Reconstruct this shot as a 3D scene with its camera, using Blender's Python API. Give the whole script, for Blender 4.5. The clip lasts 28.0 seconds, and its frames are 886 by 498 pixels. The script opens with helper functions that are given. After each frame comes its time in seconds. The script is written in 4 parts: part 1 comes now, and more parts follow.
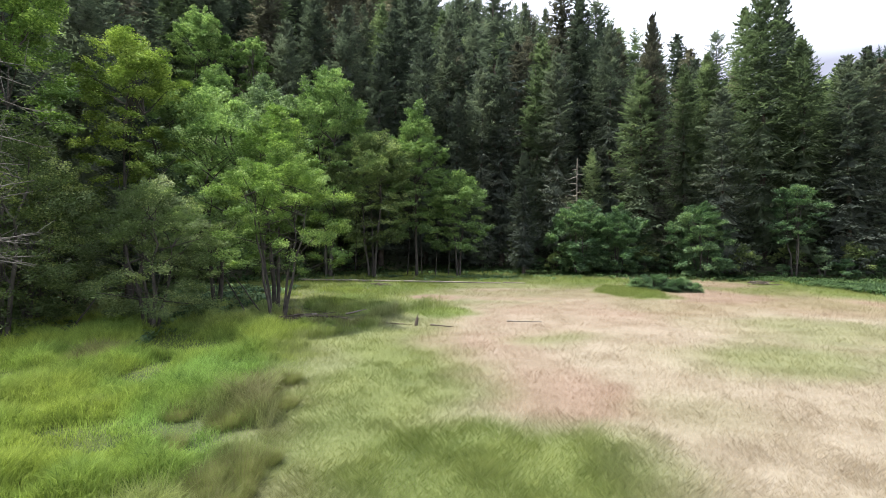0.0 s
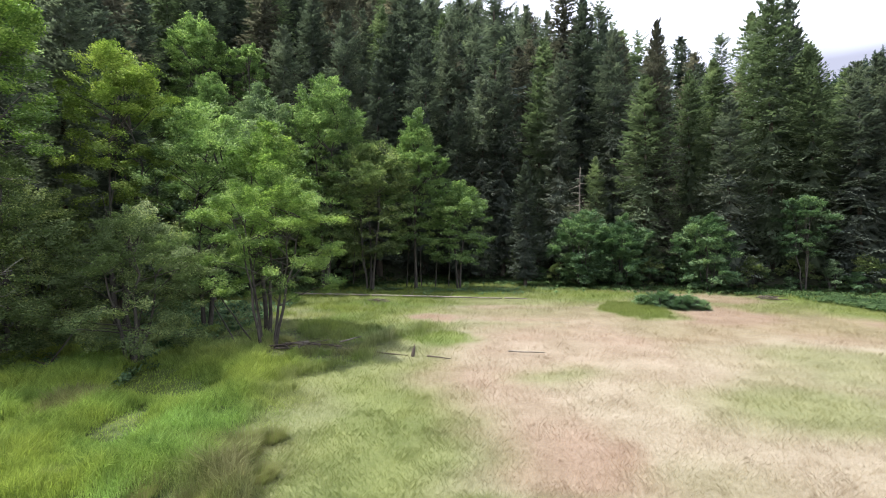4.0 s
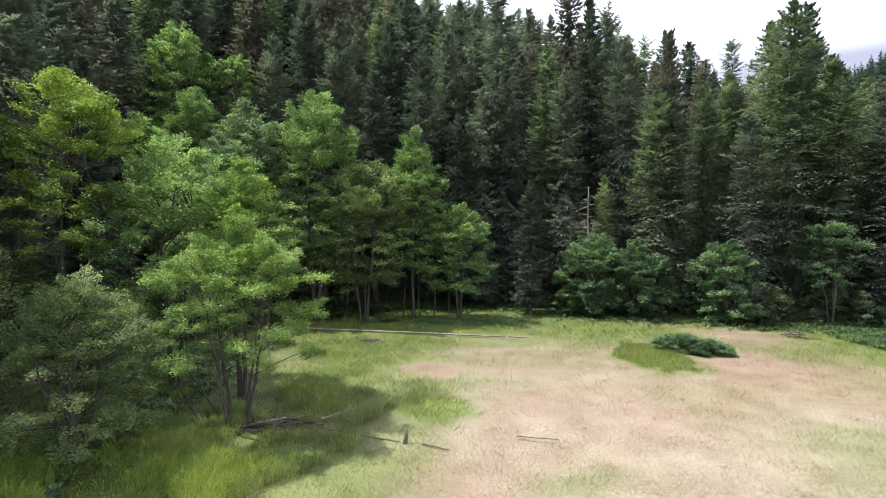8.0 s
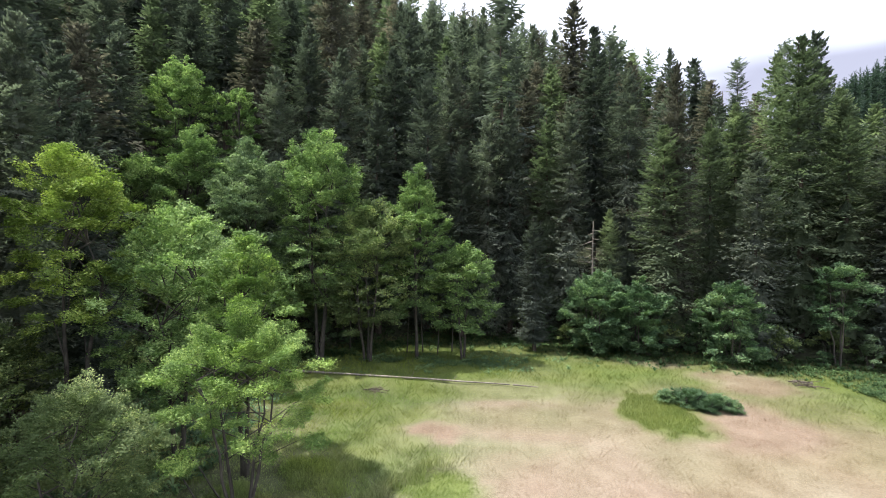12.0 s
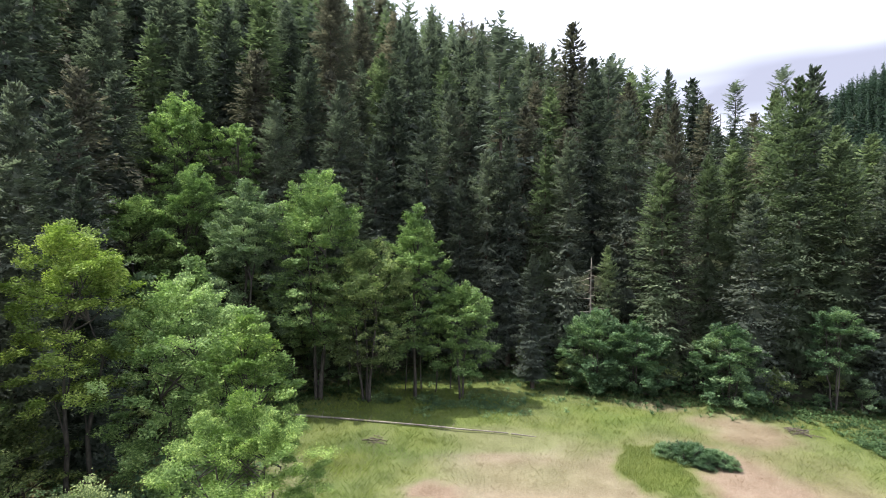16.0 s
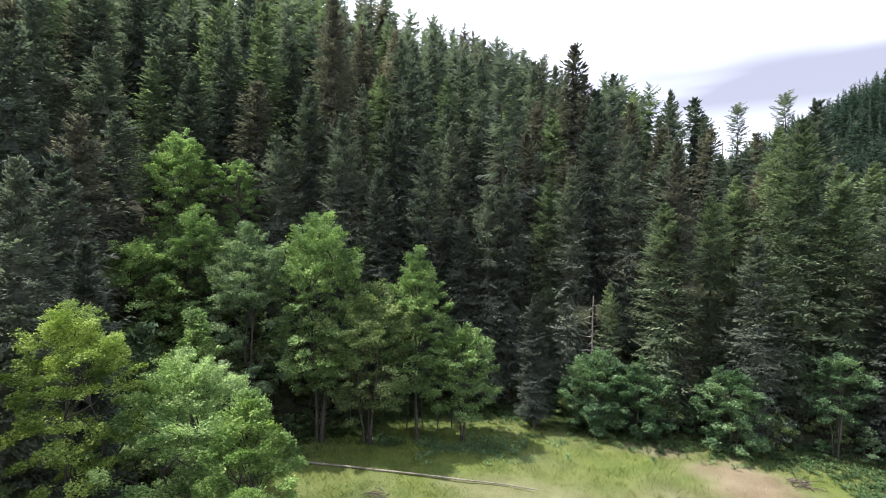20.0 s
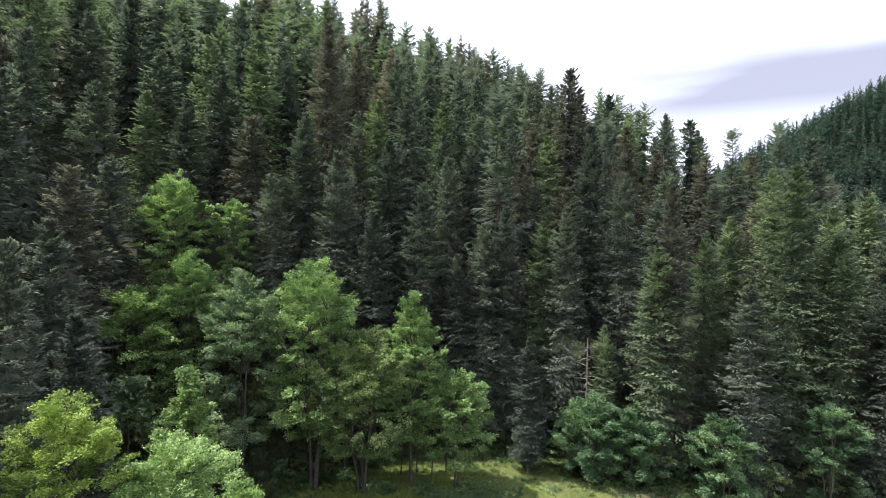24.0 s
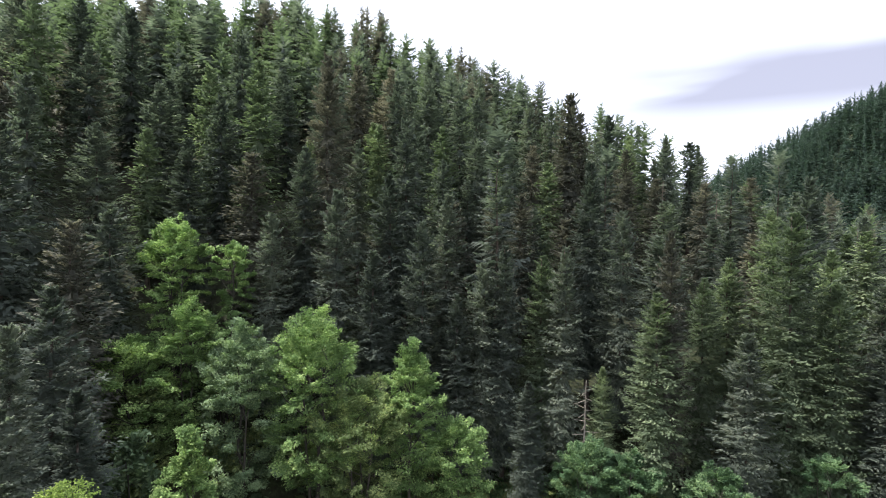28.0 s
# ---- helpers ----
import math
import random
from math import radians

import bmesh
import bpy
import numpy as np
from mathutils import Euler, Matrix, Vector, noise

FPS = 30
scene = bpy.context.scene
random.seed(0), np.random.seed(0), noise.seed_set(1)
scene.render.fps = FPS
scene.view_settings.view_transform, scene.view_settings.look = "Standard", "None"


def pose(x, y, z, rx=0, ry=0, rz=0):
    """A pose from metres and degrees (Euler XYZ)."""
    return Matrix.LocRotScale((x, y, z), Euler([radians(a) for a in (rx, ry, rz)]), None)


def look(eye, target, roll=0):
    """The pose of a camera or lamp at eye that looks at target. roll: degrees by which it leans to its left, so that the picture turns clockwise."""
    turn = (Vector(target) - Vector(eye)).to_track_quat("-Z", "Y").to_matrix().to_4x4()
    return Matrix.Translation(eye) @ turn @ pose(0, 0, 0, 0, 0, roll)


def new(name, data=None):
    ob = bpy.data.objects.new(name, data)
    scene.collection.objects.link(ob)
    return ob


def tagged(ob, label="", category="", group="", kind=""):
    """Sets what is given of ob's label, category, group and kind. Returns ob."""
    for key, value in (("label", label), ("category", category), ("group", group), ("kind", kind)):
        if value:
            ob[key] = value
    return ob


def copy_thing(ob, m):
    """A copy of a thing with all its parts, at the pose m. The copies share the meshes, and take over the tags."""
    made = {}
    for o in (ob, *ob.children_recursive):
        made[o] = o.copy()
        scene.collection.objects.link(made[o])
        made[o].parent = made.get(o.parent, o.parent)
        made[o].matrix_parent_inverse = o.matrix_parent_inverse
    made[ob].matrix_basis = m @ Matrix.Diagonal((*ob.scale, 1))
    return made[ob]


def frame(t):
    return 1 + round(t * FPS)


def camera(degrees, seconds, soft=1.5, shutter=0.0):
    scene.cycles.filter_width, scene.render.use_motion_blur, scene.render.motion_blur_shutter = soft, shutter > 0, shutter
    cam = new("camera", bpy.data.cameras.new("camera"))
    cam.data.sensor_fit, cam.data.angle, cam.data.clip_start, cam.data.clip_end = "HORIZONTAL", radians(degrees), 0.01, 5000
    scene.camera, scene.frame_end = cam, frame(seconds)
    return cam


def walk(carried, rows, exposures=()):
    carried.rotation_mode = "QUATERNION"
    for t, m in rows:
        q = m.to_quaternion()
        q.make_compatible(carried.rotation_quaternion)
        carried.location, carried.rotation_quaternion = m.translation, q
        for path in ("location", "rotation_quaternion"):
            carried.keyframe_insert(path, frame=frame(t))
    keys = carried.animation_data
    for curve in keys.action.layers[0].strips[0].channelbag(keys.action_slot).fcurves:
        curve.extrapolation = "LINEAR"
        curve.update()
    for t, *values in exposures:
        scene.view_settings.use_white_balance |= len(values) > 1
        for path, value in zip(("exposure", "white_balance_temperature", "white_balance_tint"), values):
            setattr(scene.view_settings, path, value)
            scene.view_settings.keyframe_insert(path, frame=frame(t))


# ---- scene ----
cam = camera(83.1, 28.0, soft=0.85)
METRES, EYE, TILT, LEAN, TURN = 40.0, 5.4, 0.0, 0.0, 0.0
ROWS = [
    (0.0, 0.0, 0.0, 0.0, 0.0, 0.0, -0.0),
    (0.5, 0.0002, 0.0068, 0.0058, -0.01, -0.04, 0.01),
    (1.0, 0.0005, 0.0141, 0.011, -0.02, -0.07, 0.02),
    (1.5, 0.0014, 0.021, 0.016, -0.03, -0.1, 0.04),
    (2.0, 0.0029, 0.0278, 0.0216, -0.03, -0.11, 0.04),
    (2.5, 0.004, 0.0327, 0.027, -0.02, -0.09, 0.05),
    (4.5, 0.0066, 0.0487, 0.0549, 0.21, -0.07, 0.06),
    (5.0, 0.0076, 0.0584, 0.0648, 0.22, -0.07, 0.08),
    (5.5, 0.0083, 0.0725, 0.0759, 0.22, -0.08, 0.06),
    (6.0, 0.0092, 0.0896, 0.0873, 0.24, -0.11, 0.07),
    (6.5, 0.01, 0.1099, 0.0993, 0.25, -0.12, 0.07),
    (7.0, 0.0102, 0.1323, 0.113, 0.23, -0.16, 0.06),
    (7.5, 0.0108, 0.1535, 0.1288, 0.24, -0.2, 0.03),
    (8.0, 0.0102, 0.1661, 0.1469, 0.23, -0.22, 0.03),
    (8.5, 0.0085, 0.1704, 0.1646, 0.22, -0.25, 0.05),
    (9.0, 0.0076, 0.1721, 0.1799, 0.25, -0.27, 0.03),
    (9.5, 0.0074, 0.1731, 0.1956, 0.29, -0.3, -0.0),
    (10.0, 0.0076, 0.1735, 0.2127, 0.38, -0.34, -0.02),
    (10.5, 0.0079, 0.1738, 0.2304, 0.42, -0.35, -0.04),
    (11.0, 0.0076, 0.1747, 0.2479, 0.45, -0.37, -0.06),
    (11.5, 0.0069, 0.1764, 0.2662, 0.45, -0.38, -0.09),
    (12.0, 0.0056, 0.1774, 0.2845, 0.51, -0.41, -0.08),
    (12.5, 0.0051, 0.1772, 0.3024, 0.54, -0.42, -0.11),
    (14.5, 0.0069, 0.1772, 0.3714, 0.46, -0.51, -0.21),
    (15.0, 0.0038, 0.1771, 0.3886, 0.43, -0.5, -0.2),
    (15.5, 0.0022, 0.1757, 0.4071, 0.38, -0.52, -0.23),
    (16.0, 0.0014, 0.1741, 0.4269, 0.25, -0.55, -0.25),
    (16.5, 0.0012, 0.1727, 0.4465, 0.21, -0.57, -0.26),
    (17.0, 0.0017, 0.1717, 0.4665, 0.28, -0.6, -0.29),
    (17.5, 0.0024, 0.1719, 0.486, 0.36, -0.63, -0.32),
    (18.0, 0.0021, 0.1731, 0.5045, 0.52, -0.66, -0.35),
    (18.5, 0.0013, 0.1745, 0.5231, 0.67, -0.69, -0.37),
    (19.0, -0.0007, 0.1759, 0.5415, 0.64, -0.73, -0.38),
    (19.5, -0.0036, 0.1771, 0.5601, 0.46, -0.78, -0.39),
    (20.0, -0.0034, 0.1798, 0.5792, 0.32, -0.81, -0.4),
    (20.5, -0.0022, 0.1827, 0.5995, 0.12, -0.86, -0.43),
    (21.0, -0.0012, 0.1848, 0.6204, 0.06, -0.91, -0.45),
    (21.5, 0.0005, 0.1862, 0.6412, 0.01, -0.91, -0.47),
    (23.5, -0.0005, 0.1856, 0.7225, -0.13, -0.98, -0.57),
    (24.0, -0.0014, 0.1857, 0.7438, -0.15, -0.99, -0.58),
    (24.5, -0.0015, 0.1846, 0.7659, -0.13, -1.01, -0.6),
    (25.0, -0.0023, 0.1833, 0.7877, -0.12, -1.03, -0.62),
    (25.5, -0.0017, 0.1817, 0.8102, -0.11, -1.06, -0.65),
    (26.0, -0.0006, 0.1809, 0.833, -0.13, -1.1, -0.67),
    (26.5, 0.0006, 0.1811, 0.8558, -0.15, -1.15, -0.68),
    (27.0, 0.0015, 0.1821, 0.8778, -0.13, -1.21, -0.69),
    (27.5, 0.0015, 0.1829, 0.8994, -0.13, -1.25, -0.71),
    (28.0, 0.0005, 0.1822, 0.9179, -0.12, -1.3, -0.72),
]
walk(cam, [(t, pose(0, 0, EYE, TILT, LEAN, TURN) @ pose(METRES * x, METRES * y, METRES * z, 90 + pitch, roll, yaw)) for t, x, y, z, yaw, pitch, roll in ROWS])

# ---- light ----
SUN_AZ, SUN_EL = math.atan2(0.14, -0.99), radians(61)


def ramp_node(N, stops):
    r = N("ShaderNodeValToRGB")
    el = r.color_ramp.elements
    while len(el) < len(stops):
        el.new(0.5)
    for e, (p, c) in zip(el, stops):
        e.position, e.color = p, (*c, 1)
    return r


def build_world():
    world = bpy.data.worlds.new("sky")
    scene.world = world
    world.use_nodes = True
    nt = world.node_tree
    nt.nodes.clear()
    N, L = nt.nodes.new, nt.links.new
    out, bg = N("ShaderNodeOutputWorld"), N("ShaderNodeBackground")
    sky = N("ShaderNodeTexSky")
    sky.sky_type, sky.sun_disc = "NISHITA", False
    sky.sun_elevation, sky.sun_rotation = SUN_EL, math.pi / 2 - SUN_AZ
    dim = N("ShaderNodeMix")
    dim.data_type, dim.blend_type = "RGBA", "MULTIPLY"
    dim.inputs["Factor"].default_value = 1.0
    dim.inputs["B"].default_value = (0.11, 0.11, 0.11, 1)
    L(sky.outputs["Color"], dim.inputs["A"])
    co, mp = N("ShaderNodeTexCoord"), N("ShaderNodeMapping")
    mp.inputs["Rotation"].default_value = (radians(-2), radians(-9), 0)
    mp.inputs["Scale"].default_value = (1.1, 0.8, 5.6)
    mp.inputs["Location"].default_value = (0.45, 0.0, 0.35)
    L(co.outputs["Generated"], mp.inputs["Vector"])
    band = N("ShaderNodeTexNoise")
    band.inputs["Scale"].default_value, band.inputs["Detail"].default_value = 1.35, 4.0
    band.inputs["Roughness"].default_value = 0.42
    L(mp.outputs["Vector"], band.inputs["Vector"])
    ramp = N("ShaderNodeValToRGB")
    ramp.color_ramp.elements[0].position, ramp.color_ramp.elements[1].position = 0.35, 0.70
    ramp.color_ramp.elements[0].color = (0.35, 0.35, 0.44, 1)
    ramp.color_ramp.elements[1].color = (1.46, 1.56, 1.82, 1)
    split = N("ShaderNodeSeparateXYZ")
    L(co.outputs["Generated"], split.inputs["Vector"])
    ragged = N("ShaderNodeMath")
    ragged.operation = "MULTIPLY_ADD"
    ragged.inputs[1].default_value = 0.20
    L(band.outputs["Fac"], ragged.inputs[0])
    L(split.outputs["Z"], ragged.inputs[2])
    bank = ramp_node(N, [(0.262, (0, 0, 0)), (0.335, (1, 1, 1)), (0.350, (0.9, 0.9, 0.9)), (0.480, (0, 0, 0))])
    L(ragged.outputs["Value"], bank.inputs["Fac"])
    side = N("ShaderNodeMapRange")
    side.interpolation_type = "SMOOTHSTEP"
    side.inputs["From Min"].default_value, side.inputs["From Max"].default_value = 0.10, 0.45
    L(split.outputs["X"], side.inputs["Value"])
    grey = N("ShaderNodeMath")
    grey.operation = "MULTIPLY"
    L(bank.outputs["Color"], grey.inputs[0])
    L(side.outputs["Result"], grey.inputs[1])
    less = N("ShaderNodeMath")
    less.operation = "MULTIPLY_ADD"
    less.inputs[1].default_value = -0.15
    L(grey.outputs["Value"], less.inputs[0])
    soft = N("ShaderNodeMath")
    soft.operation = "MULTIPLY_ADD"
    soft.inputs[1].default_value, soft.inputs[2].default_value = 0.55, 0.245
    L(band.outputs["Fac"], soft.inputs[0])
    L(soft.outputs["Value"], less.inputs[2])
    L(less.outputs["Value"], ramp.inputs["Fac"])
    mix = N("ShaderNodeMix")
    mix.data_type = "RGBA"
    mix.inputs["Factor"].default_value = 0.86
    L(dim.outputs["Result"], mix.inputs["A"])
    L(ramp.outputs["Color"], mix.inputs["B"])
    L(mix.outputs["Result"], bg.inputs["Color"])
    bg.inputs["Strength"].default_value = 0.90
    L(bg.outputs["Background"], out.inputs["Surface"])


build_world()
sun = new("sun", bpy.data.lights.new("sun", "SUN"))
sun.data.energy, sun.data.angle, sun.data.color = 3.9, radians(0.6), (1.0, 0.965, 0.90)
sun.matrix_world = look((math.cos(SUN_EL) * math.cos(SUN_AZ) * 100, math.cos(SUN_EL) * math.sin(SUN_AZ) * 100, math.sin(SUN_EL) * 100), (0, 0, 0))
scene.view_settings.exposure = 1.15


# ---- materials ----
def material(name):
    m = bpy.data.materials.new(name)
    m.use_nodes = True
    nt = m.node_tree
    nt.nodes.clear()
    return m, nt, nt.nodes.new, nt.links.new


def foliage(name, dark, mid, light, glow, through_light=0.35, rough=0.62, patch=0.35, gloss=0.14, vary=0.12, grain=0.34):
    """Leaves or needles: colour varies leaf by leaf, branch by branch and tree by tree; some light passes through."""
    m, nt, N, L = material(name)
    out = N("ShaderNodeOutputMaterial")
    geo, info, co = N("ShaderNodeNewGeometry"), N("ShaderNodeObjectInfo"), N("ShaderNodeTexCoord")
    clump = N("ShaderNodeTexNoise")
    clump.inputs["Scale"].default_value, clump.inputs["Detail"].default_value = patch, 3.0
    L(geo.outputs["Position"], clump.inputs["Vector"])
    a = N("ShaderNodeMath")
    a.operation = "MULTIPLY_ADD"
    L(geo.outputs["Random Per Island"], a.inputs[0])
    a.inputs[1].default_value = grain
    L(clump.outputs["Fac"], a.inputs[2])
    b = N("ShaderNodeMath")
    b.operation = "MULTIPLY_ADD"
    L(info.outputs["Random"], b.inputs[0])
    b.inputs[1].default_value = vary
    L(a.outputs["Value"], b.inputs[2])
    c = N("ShaderNodeMath")
    c.inputs[1].default_value = 0.17 - vary / 2 + 0.275 - grain / 2
    L(b.outputs["Value"], c.inputs[0])
    ramp = ramp_node(N, [(0.44, dark), (0.86, mid), (1.0, light)])
    half = N("ShaderNodeMath")
    half.operation = "MULTIPLY"
    half.inputs[1].default_value = 0.87
    L(c.outputs["Value"], half.inputs[0])
    L(half.outputs["Value"], ramp.inputs["Fac"])
    bsdf = N("ShaderNodeBsdfPrincipled")
    bsdf.inputs["Roughness"].default_value = rough
    bsdf.inputs["Specular IOR Level"].default_value = gloss
    L(ramp.outputs["Color"], bsdf.inputs["Base Color"])
    tr, tint = N("ShaderNodeBsdfTranslucent"), N("ShaderNodeMix")
    tint.data_type, tint.blend_type = "RGBA", "MULTIPLY"
    tint.inputs["Factor"].default_value = 1.0
    tint.inputs["B"].default_value = (*glow, 1)
    L(ramp.outputs["Color"], tint.inputs["A"])
    L(tint.outputs["Result"], tr.inputs["Color"])
    mix = N("ShaderNodeMixShader")
    mix.inputs["Fac"].default_value = through_light
    L(bsdf.outputs["BSDF"], mix.inputs[1])
    L(tr.outputs["BSDF"], mix.inputs[2])
    L(mix.outputs["Shader"], out.inputs["Surface"])
    return m


def bark(name, dark, light, scale=3.0, stretch=0.15, rough=0.9):
    m, nt, N, L = material(name)
    out, bsdf = N("ShaderNodeOutputMaterial"), N("ShaderNodeBsdfPrincipled")
    geo, mp, info = N("ShaderNodeNewGeometry"), N("ShaderNodeMapping"), N("ShaderNodeObjectInfo")
    mp.inputs["Scale"].default_value = (1, 1, stretch)
    L(geo.outputs["Position"], mp.inputs["Vector"])
    n = N("ShaderNodeTexNoise")
    n.inputs["Scale"].default_value, n.inputs["Detail"].default_value = scale, 7.0
    L(mp.outputs["Vector"], n.inputs["Vector"])
    big = N("ShaderNodeTexNoise")
    big.inputs["Scale"].default_value = 0.7
    L(geo.outputs["Position"], big.inputs["Vector"])
    add = N("ShaderNodeMath")
    add.operation = "MULTIPLY_ADD"
    add.inputs[1].default_value = 0.5
    L(big.outputs["Fac"], add.inputs[0])
    L(n.outputs["Fac"], add.inputs[2])
    ramp = ramp_node(N, [(0.5, dark), (0.95, light)])
    L(add.outputs["Value"], ramp.inputs["Fac"])
    bump = N("ShaderNodeBump")
    bump.inputs["Strength"].default_value, bump.inputs["Distance"].default_value = 0.7, 0.04
    L(n.outputs["Fac"], bump.inputs["Height"])
    L(ramp.outputs["Color"], bsdf.inputs["Base Color"])
    L(bump.outputs["Normal"], bsdf.inputs["Normal"])
    bsdf.inputs["Roughness"].default_value = rough
    L(bsdf.outputs["BSDF"], out.inputs["Surface"])
    return m


def sward(name, blades):
    """Meadow plants. The attribute cover says what grows: red hair-grass, bright sedge, dark rush, dead stalks; straw elsewhere."""
    m, nt, N, L = material(name)
    out, bsdf = N("ShaderNodeOutputMaterial"), N("ShaderNodeBsdfPrincipled")
    geo, at = N("ShaderNodeNewGeometry"), N("ShaderNodeAttribute")
    at.attribute_name = "cover"
    sep = N("ShaderNodeSeparateColor")
    L(at.outputs["Color"], sep.inputs["Color"])
    fine, wide = N("ShaderNodeTexNoise"), N("ShaderNodeTexNoise")
    fine.inputs["Scale"].default_value, fine.inputs["Detail"].default_value = 5.5, 8.0
    fine.inputs["Roughness"].default_value = 0.7
    wide.inputs["Scale"].default_value, wide.inputs["Detail"].default_value = 0.38, 5.0
    L(geo.outputs["Position"], fine.inputs["Vector"])
    L(geo.outputs["Position"], wide.inputs["Vector"])
    v = N("ShaderNodeMath")
    v.operation = "MULTIPLY_ADD"
    v.inputs[1].default_value = 0.6
    L(wide.outputs["Fac"], v.inputs[0])
    if blades:
        h = N("ShaderNodeMath")
        h.operation = "MULTIPLY_ADD"
        h.inputs[1].default_value = 0.55
        L(geo.outputs["Random Per Island"], h.inputs[0])
        fine.inputs["Scale"].default_value, fine.inputs["Detail"].default_value = 1.5, 3.0
        tuft = N("ShaderNodeMath")
        tuft.operation = "MULTIPLY_ADD"
        tuft.inputs[1].default_value, tuft.inputs[2].default_value = 0.9, -0.40
        L(fine.outputs["Fac"], tuft.inputs[0])
        L(tuft.outputs["Value"], h.inputs[2])
        L(h.outputs["Value"], v.inputs[2])
    else:
        L(fine.outputs["Fac"], v.inputs[2])
    lo, hi = (0.10, 0.98) if blades else (0.55, 1.0)
    tones = [((0.245, 0.200, 0.125), (0.50, 0.45, 0.345)),   # straw
             ((0.222, 0.150, 0.098), (0.42, 0.318, 0.240)),  # reddish hair-grass
             ((0.050, 0.098, 0.012), (0.45, 0.55, 0.105)),  # bright sedge
             ((0.094, 0.146, 0.024), (0.240, 0.290, 0.070)),  # dark rush
             ((0.085, 0.072, 0.035), (0.265, 0.225, 0.12))]  # dead stalks
    hue = N("ShaderNodeTexNoise")   # sedge is bluer here, yellower there
    hue.inputs["Scale"].default_value, hue.inputs["Detail"].default_value = 0.16, 2.0
    L(geo.outputs["Position"], hue.inputs["Vector"])
    cool = ramp_node(N, [(0.42, (1.0, 1.0, 1.0)), (0.62, (0.76, 0.94, 1.20))])
    L(hue.outputs["Fac"], cool.inputs["Fac"])
    last = None
    for k, (a, b) in enumerate(tones):
        if not blades:   # thatch and soil between the stems, darkened for the shade down there
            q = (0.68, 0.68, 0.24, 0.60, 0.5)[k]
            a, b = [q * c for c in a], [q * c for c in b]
        elif k < 2:   # straw and reddish blades lightened to offset their own shading
            a, b = [1.22 * c for c in a], [1.12 * c for c in b]
        r = ramp_node(N, [(lo, a), (min(hi, 1.0), b)])
        L(v.outputs["Value"], r.inputs["Fac"])
        tone = r.outputs["Color"]
        if k in (2, 3):
            shift = N("ShaderNodeMix")
            shift.data_type, shift.blend_type = "RGBA", "MULTIPLY"
            shift.inputs["Factor"].default_value = 1.0 if k == 2 else 0.2
            L(tone, shift.inputs["A"])
            L(cool.outputs["Color"], shift.inputs["B"])
            tone = shift.outputs["Result"]
        if last is None:
            last = tone
            continue
        mx = N("ShaderNodeMix")
        mx.data_type = "RGBA"
        L([sep.outputs["Red"], sep.outputs["Green"], sep.outputs["Blue"], at.outputs["Alpha"]][k - 1], mx.inputs["Factor"])
        L(last, mx.inputs["A"])
        L(tone, mx.inputs["B"])
        last = mx.outputs["Result"]
    L(last, bsdf.inputs["Base Color"])
    bsdf.inputs["Roughness"].default_value = 0.75
    bsdf.inputs["Specular IOR Level"].default_value = 0.25
    if blades:
        tr, mix = N("ShaderNodeBsdfTranslucent"), N("ShaderNodeMixShader")
        L(last, tr.inputs["Color"])
        mix.inputs["Fac"].default_value = 0.38
        L(bsdf.outputs["BSDF"], mix.inputs[1])
        L(tr.outputs["BSDF"], mix.inputs[2])
        L(mix.outputs["Shader"], out.inputs["Surface"])
    else:
        bump = N("ShaderNodeBump")
        bump.inputs["Strength"].default_value, bump.inputs["Distance"].default_value = 0.6, 0.15
        L(fine.outputs["Fac"], bump.inputs["Height"])
        L(bump.outputs["Normal"], bsdf.inputs["Normal"])
        L(bsdf.outputs["BSDF"], out.inputs["Surface"])
    return m


def hillside():
    m, nt, N, L = material("forest floor")
    out, bsdf = N("ShaderNodeOutputMaterial"), N("ShaderNodeBsdfPrincipled")
    geo = N("ShaderNodeNewGeometry")
    n, w = N("ShaderNodeTexNoise"), N("ShaderNodeTexNoise")
    n.inputs["Scale"].default_value, n.inputs["Detail"].default_value = 1.6, 8.0
    w.inputs["Scale"].default_value = 0.08
    L(geo.outputs["Position"], n.inputs["Vector"])
    L(geo.outputs["Position"], w.inputs["Vector"])
    add = N("ShaderNodeMath")
    add.operation = "MULTIPLY_ADD"
    add.inputs[1].default_value = 0.5
    L(w.outputs["Fac"], add.inputs[0])
    L(n.outputs["Fac"], add.inputs[2])
    r = ramp_node(N, [(0.55, (0.026, 0.022, 0.013)), (0.75, (0.032, 0.038, 0.016)), (0.95, (0.050, 0.062, 0.024))])
    L(add.outputs["Value"], r.inputs["Fac"])
    L(r.outputs["Color"], bsdf.inputs["Base Color"])
    bsdf.inputs["Roughness"].default_value = 0.95
    bump = N("ShaderNodeBump")
    bump.inputs["Distance"].default_value = 0.3
    L(n.outputs["Fac"], bump.inputs["Height"])
    L(bump.outputs["Normal"], bsdf.inputs["Normal"])
    L(bsdf.outputs["BSDF"], out.inputs["Surface"])
    return m


